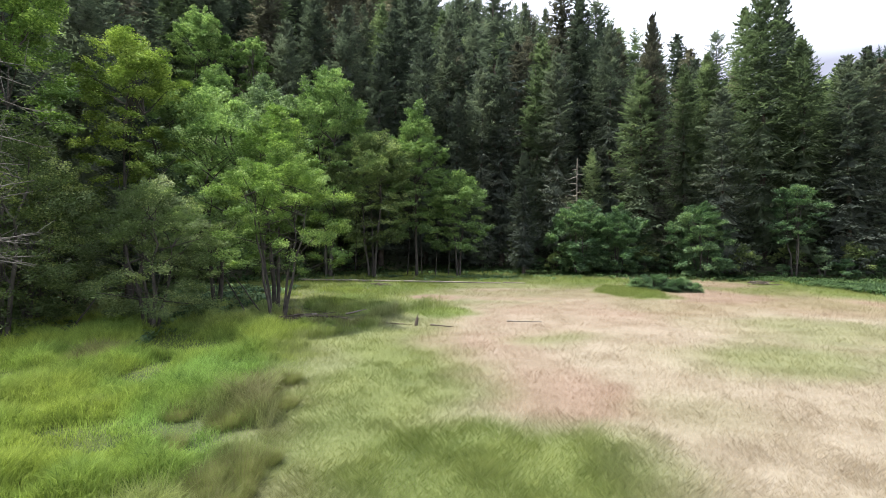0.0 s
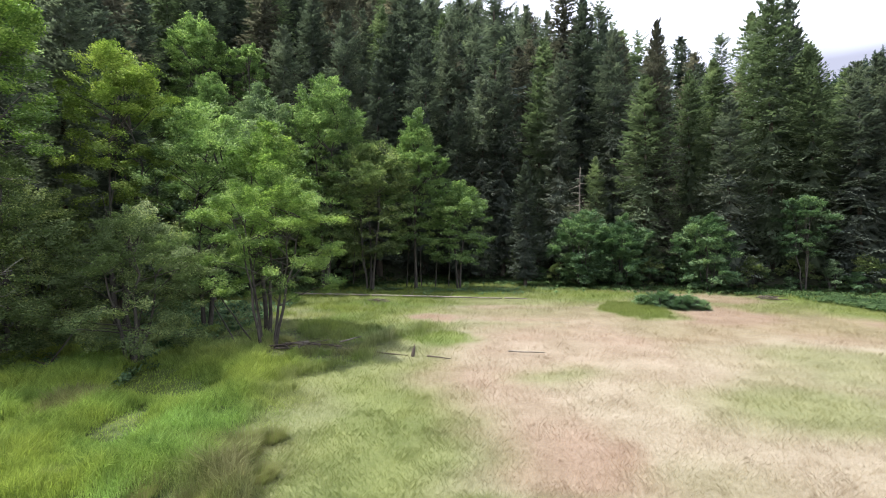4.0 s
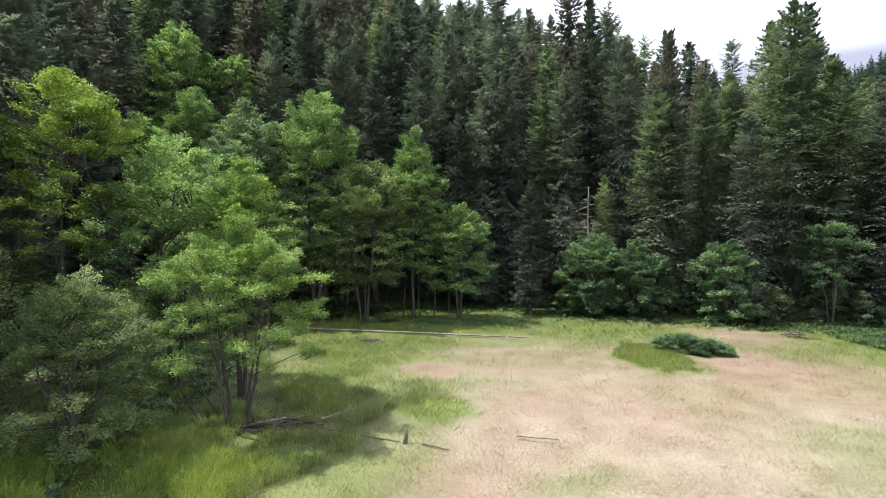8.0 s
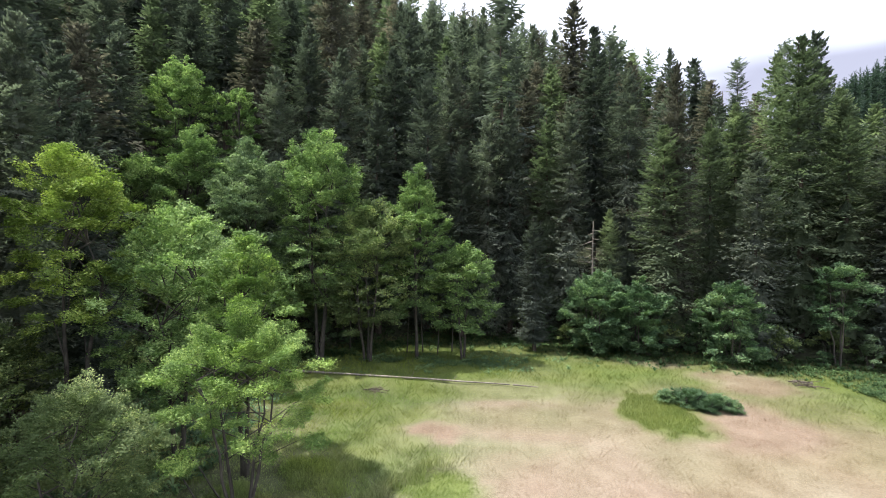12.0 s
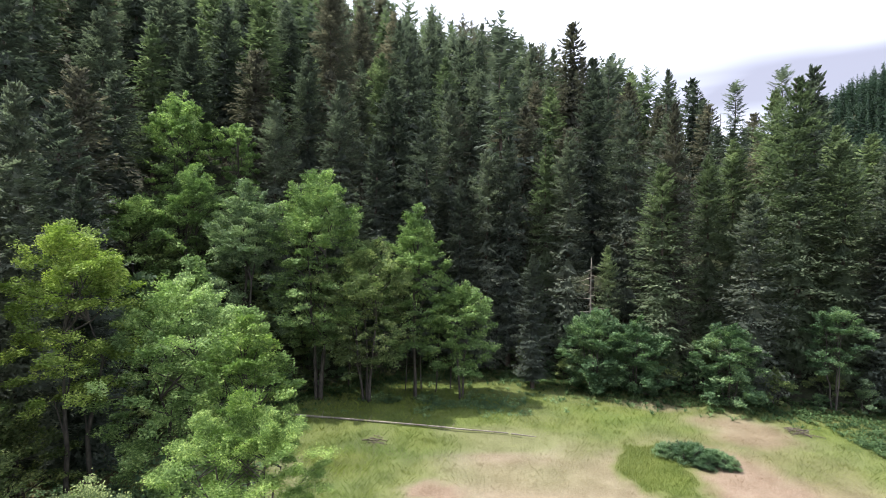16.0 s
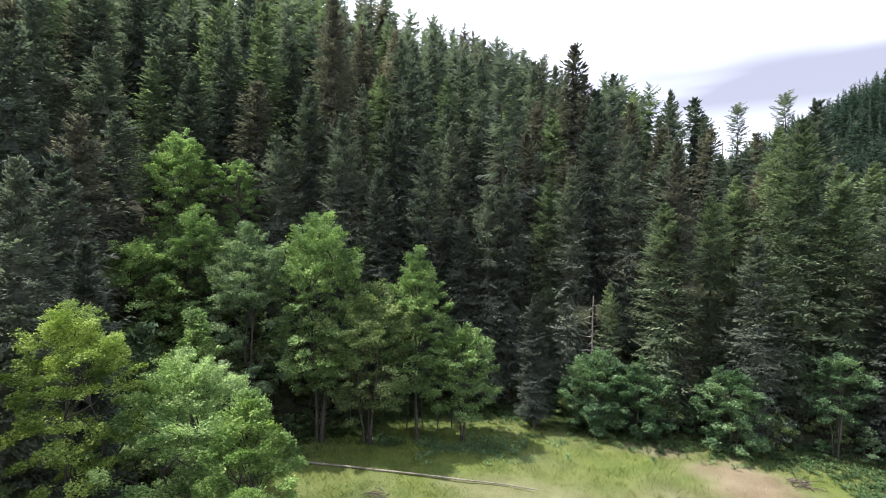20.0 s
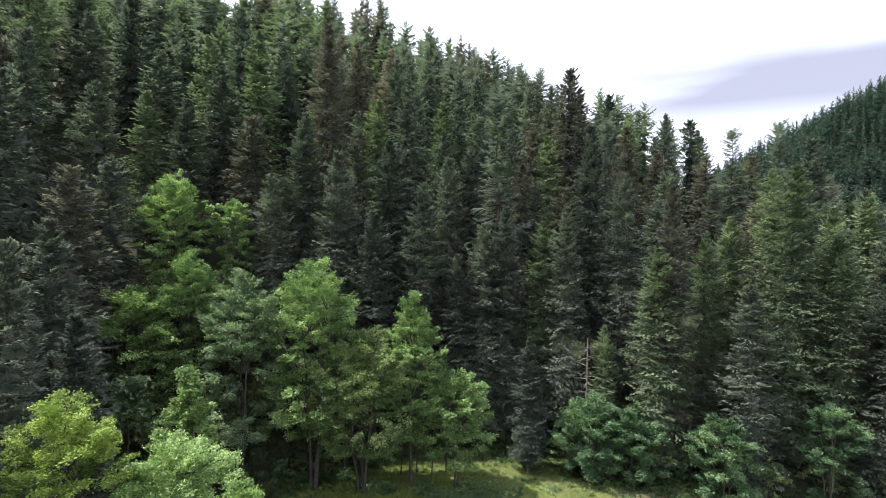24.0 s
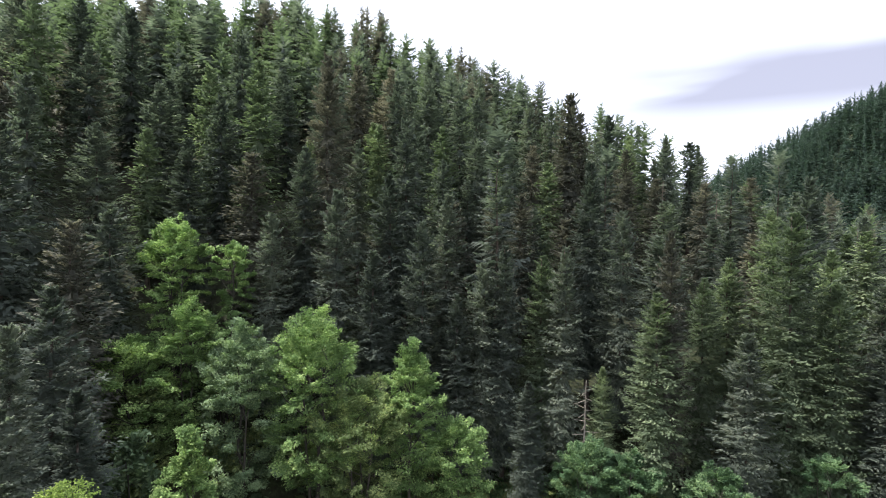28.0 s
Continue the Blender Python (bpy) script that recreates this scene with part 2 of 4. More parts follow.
M_FIR = foliage("fir needles", (0.034, 0.045, 0.038), (0.111, 0.130, 0.107), (0.192, 0.214, 0.164), (0.950, 1.100, 0.800), 0.42, 0.7, gloss=0.12, vary=0.34, grain=0.16, patch=0.5)
M_FIR_LIGHT = foliage("young fir needles", (0.058, 0.080, 0.052), (0.158, 0.197, 0.121), (0.303, 0.354, 0.210), (0.950, 1.100, 0.750), 0.42, 0.7, gloss=0.12, vary=0.34, grain=0.16, patch=0.5)
M_FIR_BROWN = foliage("fir needles with cones", (0.048, 0.055, 0.044), (0.125, 0.127, 0.101), (0.244, 0.237, 0.182), (1.000, 1.000, 0.800), 0.42, 0.7, gloss=0.12, vary=0.34, grain=0.16, patch=0.5)
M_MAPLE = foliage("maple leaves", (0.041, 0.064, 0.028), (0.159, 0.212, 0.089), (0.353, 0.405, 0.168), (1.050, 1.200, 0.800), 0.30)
M_ALDER = foliage("alder leaves", (0.041, 0.080, 0.023), (0.167, 0.260, 0.077), (0.373, 0.486, 0.155), (1.050, 1.200, 0.700), 0.30)
M_LINDEN = foliage("light green maple leaves", (0.048, 0.086, 0.032), (0.186, 0.281, 0.105), (0.406, 0.523, 0.209), (1.050, 1.200, 0.800), 0.30)
M_YELLOW = foliage("yellow-green maple leaves", (0.056, 0.094, 0.023), (0.214, 0.297, 0.074), (0.434, 0.515, 0.146), (1.050, 1.200, 0.700), 0.30)
M_GREY = foliage("grey-green willow leaves", (0.049, 0.079, 0.047), (0.149, 0.212, 0.118), (0.316, 0.399, 0.234), (1.050, 1.200, 0.750), 0.32)
M_BUSH = foliage("shrub leaves", (0.032, 0.064, 0.035), (0.107, 0.179, 0.092), (0.242, 0.340, 0.171), (1.050, 1.200, 0.750), 0.36)
# the shrub leaves' green scaled to about 0.6
M_HERB = foliage("herb leaves", (0.020, 0.042, 0.018), (0.062, 0.108, 0.046), (0.135, 0.200, 0.084), (1.050, 1.200, 0.750), 0.36, gloss=0.12)
# distance haze put into the needles' colour: darker and cooler than M_FIR
M_FIR_HAZED = foliage("fir needles with haze in their colour", (0.029, 0.049, 0.036), (0.051, 0.077, 0.059), (0.083, 0.114, 0.087), (0.9, 1.1, 0.8), 0.25, 0.7, gloss=0.1, vary=0.1, grain=0.25)
# shade put into the leaf colour: a darker copy of the maple leaves
M_SHADED_LEAF = foliage("leaves with shade in their green", (0.034, 0.052, 0.023), (0.122, 0.168, 0.068), (0.325, 0.372, 0.143), (1.050, 1.200, 0.700), 0.28)
M_BARK = bark("fir bark", (0.030, 0.022, 0.017), (0.11, 0.085, 0.065))
# the stems' shade is put into this bark colour
M_ALDER_BARK = bark("alder bark darkened for shade", (0.022, 0.018, 0.015), (0.085, 0.074, 0.060), 4.0, 0.5)
M_DEAD = bark("weathered dead wood", (0.10, 0.083, 0.064), (0.27, 0.24, 0.20), 6.0, 0.3)
M_ROT = bark("rotten dark wood", (0.035, 0.027, 0.02), (0.14, 0.11, 0.085), 6.0, 0.4)
M_TWIG = bark("grey twigs", (0.050, 0.044, 0.038), (0.17, 0.155, 0.135), 6.0, 0.3)
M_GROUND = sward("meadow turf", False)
M_GRASS = sward("meadow grass", True)
M_HILL = hillside()


# ---- helpers of the place ----
def smooth(a, b, x):
    t = np.clip((np.asarray(x, float) - a) / (b - a), 0, 1)
    return t * t * (3 - 2 * t)


GRID = np.random.RandomState(7).rand(64, 64)


def wavy(x, y, size):
    """Smooth noise from 0 to 1 with features of that size."""
    x, y = np.asarray(x, float) / size + 1000, np.asarray(y, float) / size + 1000
    i, j = np.floor(x).astype(int), np.floor(y).astype(int)
    u, v = x - i, y - j
    u, v = u * u * (3 - 2 * u), v * v * (3 - 2 * v)
    g = lambda a, b: GRID[a % 64, b % 64]
    return (g(i, j) * (1 - u) + g(i + 1, j) * u) * (1 - v) + (g(i, j + 1) * (1 - u) + g(i + 1, j + 1) * u) * v


FOOT_X = [-160, -100, -60, -37, -25, -12, 0, 12, 24, 37, 50, 75, 120, 200]
FOOT_Y = [-40, 5, 38, 56, 72, 83, 89, 87, 80, 75, 69, 60, 50, 40]
CREST_X = [-260, -140, -80, -30, 5, 33, 57, 86, 110, 160, 230]
CREST_Y = [215, 235, 255, 275, 285, 268, 240, 215, 205, 215, 230]
CREST_Z = [106, 115, 123, 123, 113, 93, 71, 46, 33, 24, 22]


def height(x, y):
    """The ground's height: the meadow's gentle rise, the wooded hill behind it, and the far ridges."""
    x, y = np.asarray(x, float), np.asarray(y, float)
    foot, cy, cz = np.interp(x, FOOT_X, FOOT_Y), np.interp(x, CREST_X, CREST_Y), np.interp(x, CREST_X, CREST_Z)
    base = 0.027 * (np.clip(y, -40, 90) - 33)
    base = base + (wavy(x, y, 7.0) - 0.5) * 0.22 + (wavy(x + 50, y, 2.3) - 0.5) * 0.10
    t = (y - foot) / (cy - foot)
    up = np.clip(t, 0, 1)
    up = (np.where(up < 0.08, up * up / 0.16, up - 0.04) / 0.96) ** 0.8
    hill = cz * up - np.clip(t - 1, 0, 3) * cz * 0.55
    hill = np.maximum(hill, 0) + smooth(0.05, 0.4, t) * (wavy(x, y, 38) - 0.5) * 9
    # across the valley: a ridge that climbs to the right, and a higher one behind on the left
    far = np.clip(x - 128, 0, 700) * 0.55 * smooth(300, 457, y) * (1 - 0.75 * smooth(470, 720, y))
    back = smooth(330, 470, y) * smooth(-90, -330, x) * 165 * (1 - 0.5 * smooth(480, 800, y))
    return base + hill + far + back


def mesh_of(name, verts, faces, mat, smooth_faces=False):
    me = bpy.data.meshes.new(name)
    verts, faces = np.asarray(verts, np.float32), np.asarray(faces, np.int32)
    k = faces.shape[1]
    me.vertices.add(len(verts))
    me.vertices.foreach_set("co", verts.ravel())
    me.loops.add(faces.size)
    me.loops.foreach_set("vertex_index", faces.ravel())
    me.polygons.add(len(faces))
    me.polygons.foreach_set("loop_start", np.arange(0, faces.size, k, dtype=np.int32))
    if smooth_faces:
        me.polygons.foreach_set("use_smooth", np.ones(len(faces), bool))
    me.materials.append(mat)
    me.update(calc_edges=True)
    return me


def part(name, me, parent, label=""):
    ob = new(name, me)
    ob.parent = parent
    return tagged(ob, label)


def tube(points, radii, sides=6):
    """A tapered tube along the points: vertices and quads."""
    P = np.asarray(points, float)
    V, F = [], []
    for i, p in enumerate(P):
        d = P[min(i + 1, len(P) - 1)] - P[max(i - 1, 0)]
        d = d / (np.linalg.norm(d) + 1e-9)
        a = np.cross(d, (0, 0, 1) if abs(d[2]) < 0.9 else (1, 0, 0))
        a = a / np.linalg.norm(a)
        b = np.cross(d, a)
        for k in range(sides):
            w = 2 * math.pi * k / sides
            V.append(p + radii[i] * (math.cos(w) * a + math.sin(w) * b))
    for i in range(len(P) - 1):
        for k in range(sides):
            F.append((i * sides + k, i * sides + (k + 1) % sides, (i + 1) * sides + (k + 1) % sides, (i + 1) * sides + k))
    n = (len(P) - 1) * sides
    F.append((n, n + 1, n + 2, n + 3) if sides == 4 else (n, n + 1, n + sides // 2, n + sides - 1))
    return V, F


def joined(pieces):
    V, F, n = [], [], 0
    for v, f in pieces:
        V.append(np.asarray(v, float).reshape(-1, 3))
        F.append(np.asarray(f, int) + n)
        n += len(V[-1])
    return np.concatenate(V), np.concatenate(F)


# ---- ground ----
def cover_at(x, y):
    """What grows where in the meadow: weights of reddish hair-grass, bright sedge, dark rush and dead stalks."""
    x, y = np.asarray(x, float), np.asarray(y, float)
    wx = x + (wavy(x, y, 5) - 0.5) * 3.4 + (wavy(x + 31, y, 1.3) - 0.5) * 1.3
    wy = y + (wavy(x, y + 77, 5) - 0.5) * 4.4 + (wavy(x, y + 19, 1.3) - 0.5) * 1.7

    def spot(cx, cy, rx, ry, soft=0.45):
        return 1 - smooth(1 - soft, 1 + soft, np.hypot((wx - cx) / rx, (wy - cy) / ry))

    n1, n2 = wavy(x, y, 9.0), wavy(x + 13, y + 5, 3.2)
    red = np.maximum.reduce([spot(4.2, 22.6, 3.4, 4.2, 0.35), spot(1.0, 27.5, 5.6, 5.0) * 0.72, spot(1.0, 31.5, 6.5, 3.0) * 0.7, spot(16, 43, 14, 6.5) * 0.85, spot(33, 51, 13, 12) * 1.25,
                             spot(8, 37, 9, 6) * 0.6, spot(34, 64, 9, 6) * 1.15, spot(-0.3, 50.5, 2.2, 1.3) * 0.8, spot(20, 33, 16, 9) * 0.35])
    red = np.maximum.reduce([red, 0.24 * smooth(-6, 4, wx), 0.75 * smooth(38, 50, wy) * smooth(0.40, 0.62, n1)]) * (0.68 + 0.5 * n2)
    tall = 1 - smooth(-2.2, 1.2, wx + 5.3 + 0.12 * np.clip(wy - 11, 0, 40) - 4.2 * smooth(29, 36, wy))
    tall = tall * (1 - smooth(30, 42, wy) * 0.35)
    rear = smooth(56, 68, wy - wx * 0.05 + (n1 - 0.5) * 10 + smooth(18, 40, wx) * 9)
    west = 1 - smooth(-5.0, 6.5, wx - 0.10 * (wy - 60))
    bare = np.maximum(spot(28, 73.5, 4.5, 3), spot(36, 65.5, 6, 4.5))
    rear = rear * (1 - 0.85 * bare)
    lair = spot(-0.3, 50.5, 2.6, 1.6, 0.35)
    # greener growth below the maples, darkened as well where their shade falls
    shade = 1 - smooth(0.7, 1.3, np.hypot((wx + 3) / 14, (wy - 73) / 9))
    red = np.maximum(red, bare * 0.7)
    bright = np.maximum.reduce([tall, rear * (0.25 + 0.45 * n1), spot(1.2, 13.0, 4.0, 4.4, 0.6) * 0.2, west * smooth(30, 42, wy) * (0.35 + 0.75 * n2), shade * (0.6 + 0.5 * n2)]) * (1 - lair)
    rush = np.maximum.reduce([spot(0.6, 13.2, 4.8, 5.4, 0.42) * 0.9, spot(-3.4, 21, 4.2, 15, 0.6) * 0.85, spot(-4.5, 30, 4.5, 6.5, 0.6) * 0.8, spot(-5, 50, 6, 9, 0.6) * 0.6, spot(20.6, 53.8, 4.6, 4.4, 0.2) * 1.0, spot(24.0, 57.5, 4.2, 3.4, 0.25) * 1.0, spot(18.4, 26.6, 5.2, 4.2, 0.6) * 0.62, spot(25, 33, 6, 4, 0.6) * 0.5, spot(7.8, 31, 2.6, 1.8, 0.7) * 0.5,
                              spot(0.0, 41, 3.6, 3.0, 0.35) * 0.95, spot(47, 53, 8, 9) * 0.9, spot(-7, 37, 6, 3.2) * 0.55, spot(-12, 32, 8, 5.5) * 0.4,
                              smooth(0.55, 0.85, n1) * 0.35, smooth(40, 56, wy) * (0.66 + 0.34 * n2) * (1 - smooth(0.42, 0.62, n1)) * (1 - red), rear * (1.0 - 0.3 * n2), (1 - smooth(6, 9, wy)) * 0.3]) * (1 - lair)
    red = np.maximum(red, lair)
    dead = np.maximum.reduce([spot(-7.4, 20.6, 2.0, 1.2, 0.7) * 0.58 * n2 * 1.4, spot(-7.6, 16.6, 2.6, 1.2, 0.7) * 0.58 * n2 * 1.4, spot(-4.8, 12.6, 1.0, 1.8, 0.7) * 0.42,
                              spot(-17, 25.3, 0.9, 1.2) * 0.7, spot(0.5, 8.5, 2.2, 1.2) * 0.5, spot(-9, 36.5, 4.2, 1.4) * 0.55, smooth(42, 58, wy) * 0.16 * (0.4 + n2)])
    under = smooth(-4.0, 5.0, y - np.interp(x, FOOT_X, FOOT_Y)) + smooth(-25, -33, x)
    dead = np.maximum(dead, np.clip(under, 0, 1) * 0.75) * (1 - 0.6 * shade)
    return np.clip(np.stack([red * (1 - bright), bright, rush, dead], -1), 0, 1)


def set_cover(me, xy):
    at = me.attributes.new("cover", "FLOAT_COLOR", "POINT")
    at.data.foreach_set("color", cover_at(xy[:, 0], xy[:, 1]).astype(np.float32).ravel())


def ground_sheet():
    xs = np.concatenate([np.arange(-3000, -300, 300), np.arange(-300, -60, 10), np.arange(-60, 70, 1.1), np.arange(70, 420, 10), np.arange(420, 3100, 300)])
    ys = np.concatenate([np.arange(-3000, -60, 300), np.arange(-60, 0, 6), np.arange(0, 96, 1.1), np.arange(96, 620, 8), np.arange(620, 3100, 300)])
    X, Y = np.meshgrid(xs, ys)
    V = np.stack([X, Y, height(X, Y)], -1).reshape(-1, 3)
    w, h = len(xs), len(ys)
    i = (np.arange(h - 1)[:, None] * w + np.arange(w - 1)[None, :]).ravel()
    F = np.stack([i, i + 1, i + 1 + w, i + w], -1)
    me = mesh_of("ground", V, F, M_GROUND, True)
    me.materials.append(M_HILL)
    c = V[F].mean(1)
    woods = (c[:, 1] > np.interp(c[:, 0], FOOT_X, FOOT_Y) + 2) | (np.abs(c[:, 0]) > 75) | (c[:, 1] < -20)
    me.polygons.foreach_set("material_index", woods.astype(np.int32))
    set_cover(me, V)
    tagged(new("ground", me), "meadow turf rising gently to dark forest floor", "ground", kind="structure")


def grass(name, label, x, y, tall, wide, lean, rng, comb=0.5, swirl=2.2):
    """Leaning blades, each one its own island, combed together in tufts."""
    n = len(x)
    az = wavy(x, y, swirl) * 9.0 + wavy(x + 9, y, 0.6) * 5.0 * (1 - comb) + rng.randn(n) * 1.6 * (1 - comb)
    face = rng.rand(n) * 6.283
    z = height(x, y) - 0.02
    lean = lean * (0.3 + 1.2 * rng.rand(n))
    hx, hy = np.cos(az) * lean * tall, np.sin(az) * lean * tall
    wx, wy = np.cos(face) * wide, np.sin(face) * wide
    V = np.stack([np.stack([x - wx, y - wy, z], -1), np.stack([x + wx, y + wy, z + tall * 0.1], -1), np.stack([x + hx, y + hy, z + tall], -1)], 1).reshape(-1, 3)
    me = mesh_of(name, V, np.arange(3 * n, dtype=np.int32).reshape(-1, 3), M_GRASS)
    set_cover(me, np.repeat(np.stack([x, y], -1), 3, 0))
    tagged(new(name, me), label, "grass", kind="stuff")


def sedge_leaves(name, label, x, y, tall, wide, rng):
    """Arching leaves, widest in the middle, each one its own island."""
    n = len(x)
    az, face = rng.rand(n) * 6.283, rng.rand(n) * 6.283
    lean = tall * (0.15 + 0.65 * rng.rand(n))
    z = height(x, y) - 0.03
    dx, dy = np.cos(az) * lean, np.sin(az) * lean
    wx, wy, wz = np.cos(face) * wide, np.sin(face) * wide, rng.uniform(-0.6, 0.6, n) * wide
    mx, my, mz = x + dx * 0.35, y + dy * 0.35, z + tall * 0.66
    V = np.stack([np.stack(c, -1) for c in ((x, y, z), (mx - wx, my - wy, mz - wz), (x + dx, y + dy, z + tall * rng.uniform(0.75, 1.05, n)), (mx + wx, my + wy, mz + wz))], 1).reshape(-1, 3)
    me = mesh_of(name, V, np.arange(4 * n, dtype=np.int32).reshape(-1, 4), M_GRASS)
    set_cover(me, np.repeat(np.stack([x, y], -1), 4, 0))
    tagged(new(name, me), label, "grass", kind="stuff")


def meadow_grass():
    rng = np.random.RandomState(11)
    # places fall evenly over the view from the near end: density about 1 / distance squared
    n = 700000
    y = 5.0 * (96 / 5.0) ** rng.rand(n)
    x = (rng.rand(n) * 2 - 1) * (0.93 * y + 3)
    w = cover_at(x, y)
    ok = (y < np.interp(x, FOOT_X, FOOT_Y) + 3) & (x < 66) & (x > -40) & (rng.rand(n) < 0.04 + smooth(4.5, 8.5, y))
    sedge = w[:, 1] * (0.45 + wavy(x, y, 2.6)) > 0.40
    near = y < 44
    pick = ok & ~(sedge & near)
    a, b, c = x[pick], y[pick], w[pick]
    tall = (0.08 + 0.11 * rng.rand(len(a))) * (1 + 0.35 * c[:, 2] + 2.2 * c[:, 1]) * (0.5 + 0.95 * wavy(a, b, 1.1))
    grass("meadow_grass", "pale straw, reddish and green meadow grass in seed", a, b, tall, 0.0026 + 0.00024 * b, 0.85, rng, 0.04, 1.3)
    # the end of the meadow behind the start, thinner
    m = 130000
    a, b = rng.uniform(-38, 60, m), 10.5 - 4.5 * rng.rand(m) - 27 * rng.rand(m) ** 1.3
    grass("meadow_grass", "straw and green grass at the near end of the meadow", a, b, (0.16 + 0.20 * rng.rand(m)) * (0.5 + 0.95 * wavy(a, b, 1.1)), 0.012 + 0 * b, 0.42, rng, 0.12, 1.3)
    pick = ok & sedge & near
    a, b = x[pick], y[pick]
    m = 290000   # more of it, over the whole hollow
    c, d = rng.uniform(-38, -1, m), 8.0 + 36 * rng.rand(m) ** 1.7
    d2 = cover_at(c, d)
    more = (d2[:, 1] * (0.45 + wavy(c, d, 2.6)) > 0.40) & (np.abs(c) < 0.93 * d + 3)
    a, b = np.concatenate([a, c[more]]), np.concatenate([b, d[more]])
    mound = 0.55 * wavy(a + 7, b, 3.1) + 0.45 * wavy(a, b + 3, 1.25)
    keep = rng.rand(len(a)) < 0.22 + 1.5 * smooth(0.28, 0.60, mound)
    a, b, mound = a[keep], b[keep], mound[keep]
    tall = (0.36 + 0.40 * rng.rand(len(a))) * (0.27 + 1.65 * smooth(0.25, 0.78, mound))
    sedge_leaves("tall_sedge", "tall bright green sedge in a wet hollow", a, b, tall, 0.0050 + 0.00030 * b, rng)


def rush_bed():
    """The dense green rushes beside the low shrubs in the middle of the meadow."""
    rng = np.random.RandomState(31)
    x, y = rng.uniform(13, 31, 42000), rng.uniform(47, 63, 42000)
    w = cover_at(x, y)[:, 2]
    ok = (w > 0.86) & (np.hypot((x - 21.5) / 8, (y - 55) / 7) < 1)
    x, y = x[ok], y[ok]
    sedge_leaves("rush_bed", "dense fresh green rushes beside the low shrubs", x, y, rng.uniform(0.18, 0.46, len(x)), 0.014, rng)


ground_sheet()
meadow_grass()
rush_bed()


# ---- trees ----
def skirts(rng, H, R, tiers, sides, crown_from, power):
    """The dense inner twigs of a conifer: ragged tiers that hang from the trunk."""
    T = []
    for i in range(tiers):
        t = (i + rng.uniform(0.0, 0.5)) / tiers
        z, q = H * (crown_from + (1 - crown_from) * t), R * (1 - t) ** power + 0.1
        off = rng.normal(0, 0.10, 2) * q
        rim = []
        for k in range(sides * 2):
            a = (k + rng.uniform(-0.3, 0.3)) * math.pi / sides + i
            w = q * (rng.uniform(0.85, 1.3) if k % 2 else rng.uniform(0.45, 0.75))
            rim.append(np.array([off[0] + math.cos(a) * w, off[1] + math.sin(a) * w, z - 0.34 * w + rng.normal(0, 0.10) * q]))
        hub = np.array([0, 0, min(z + 0.55 * q + 0.5 * H / tiers, 0.965 * H)])
        T += [(hub, rim[k - 1], rim[k]) for k in range(sides * 2)]
    return T


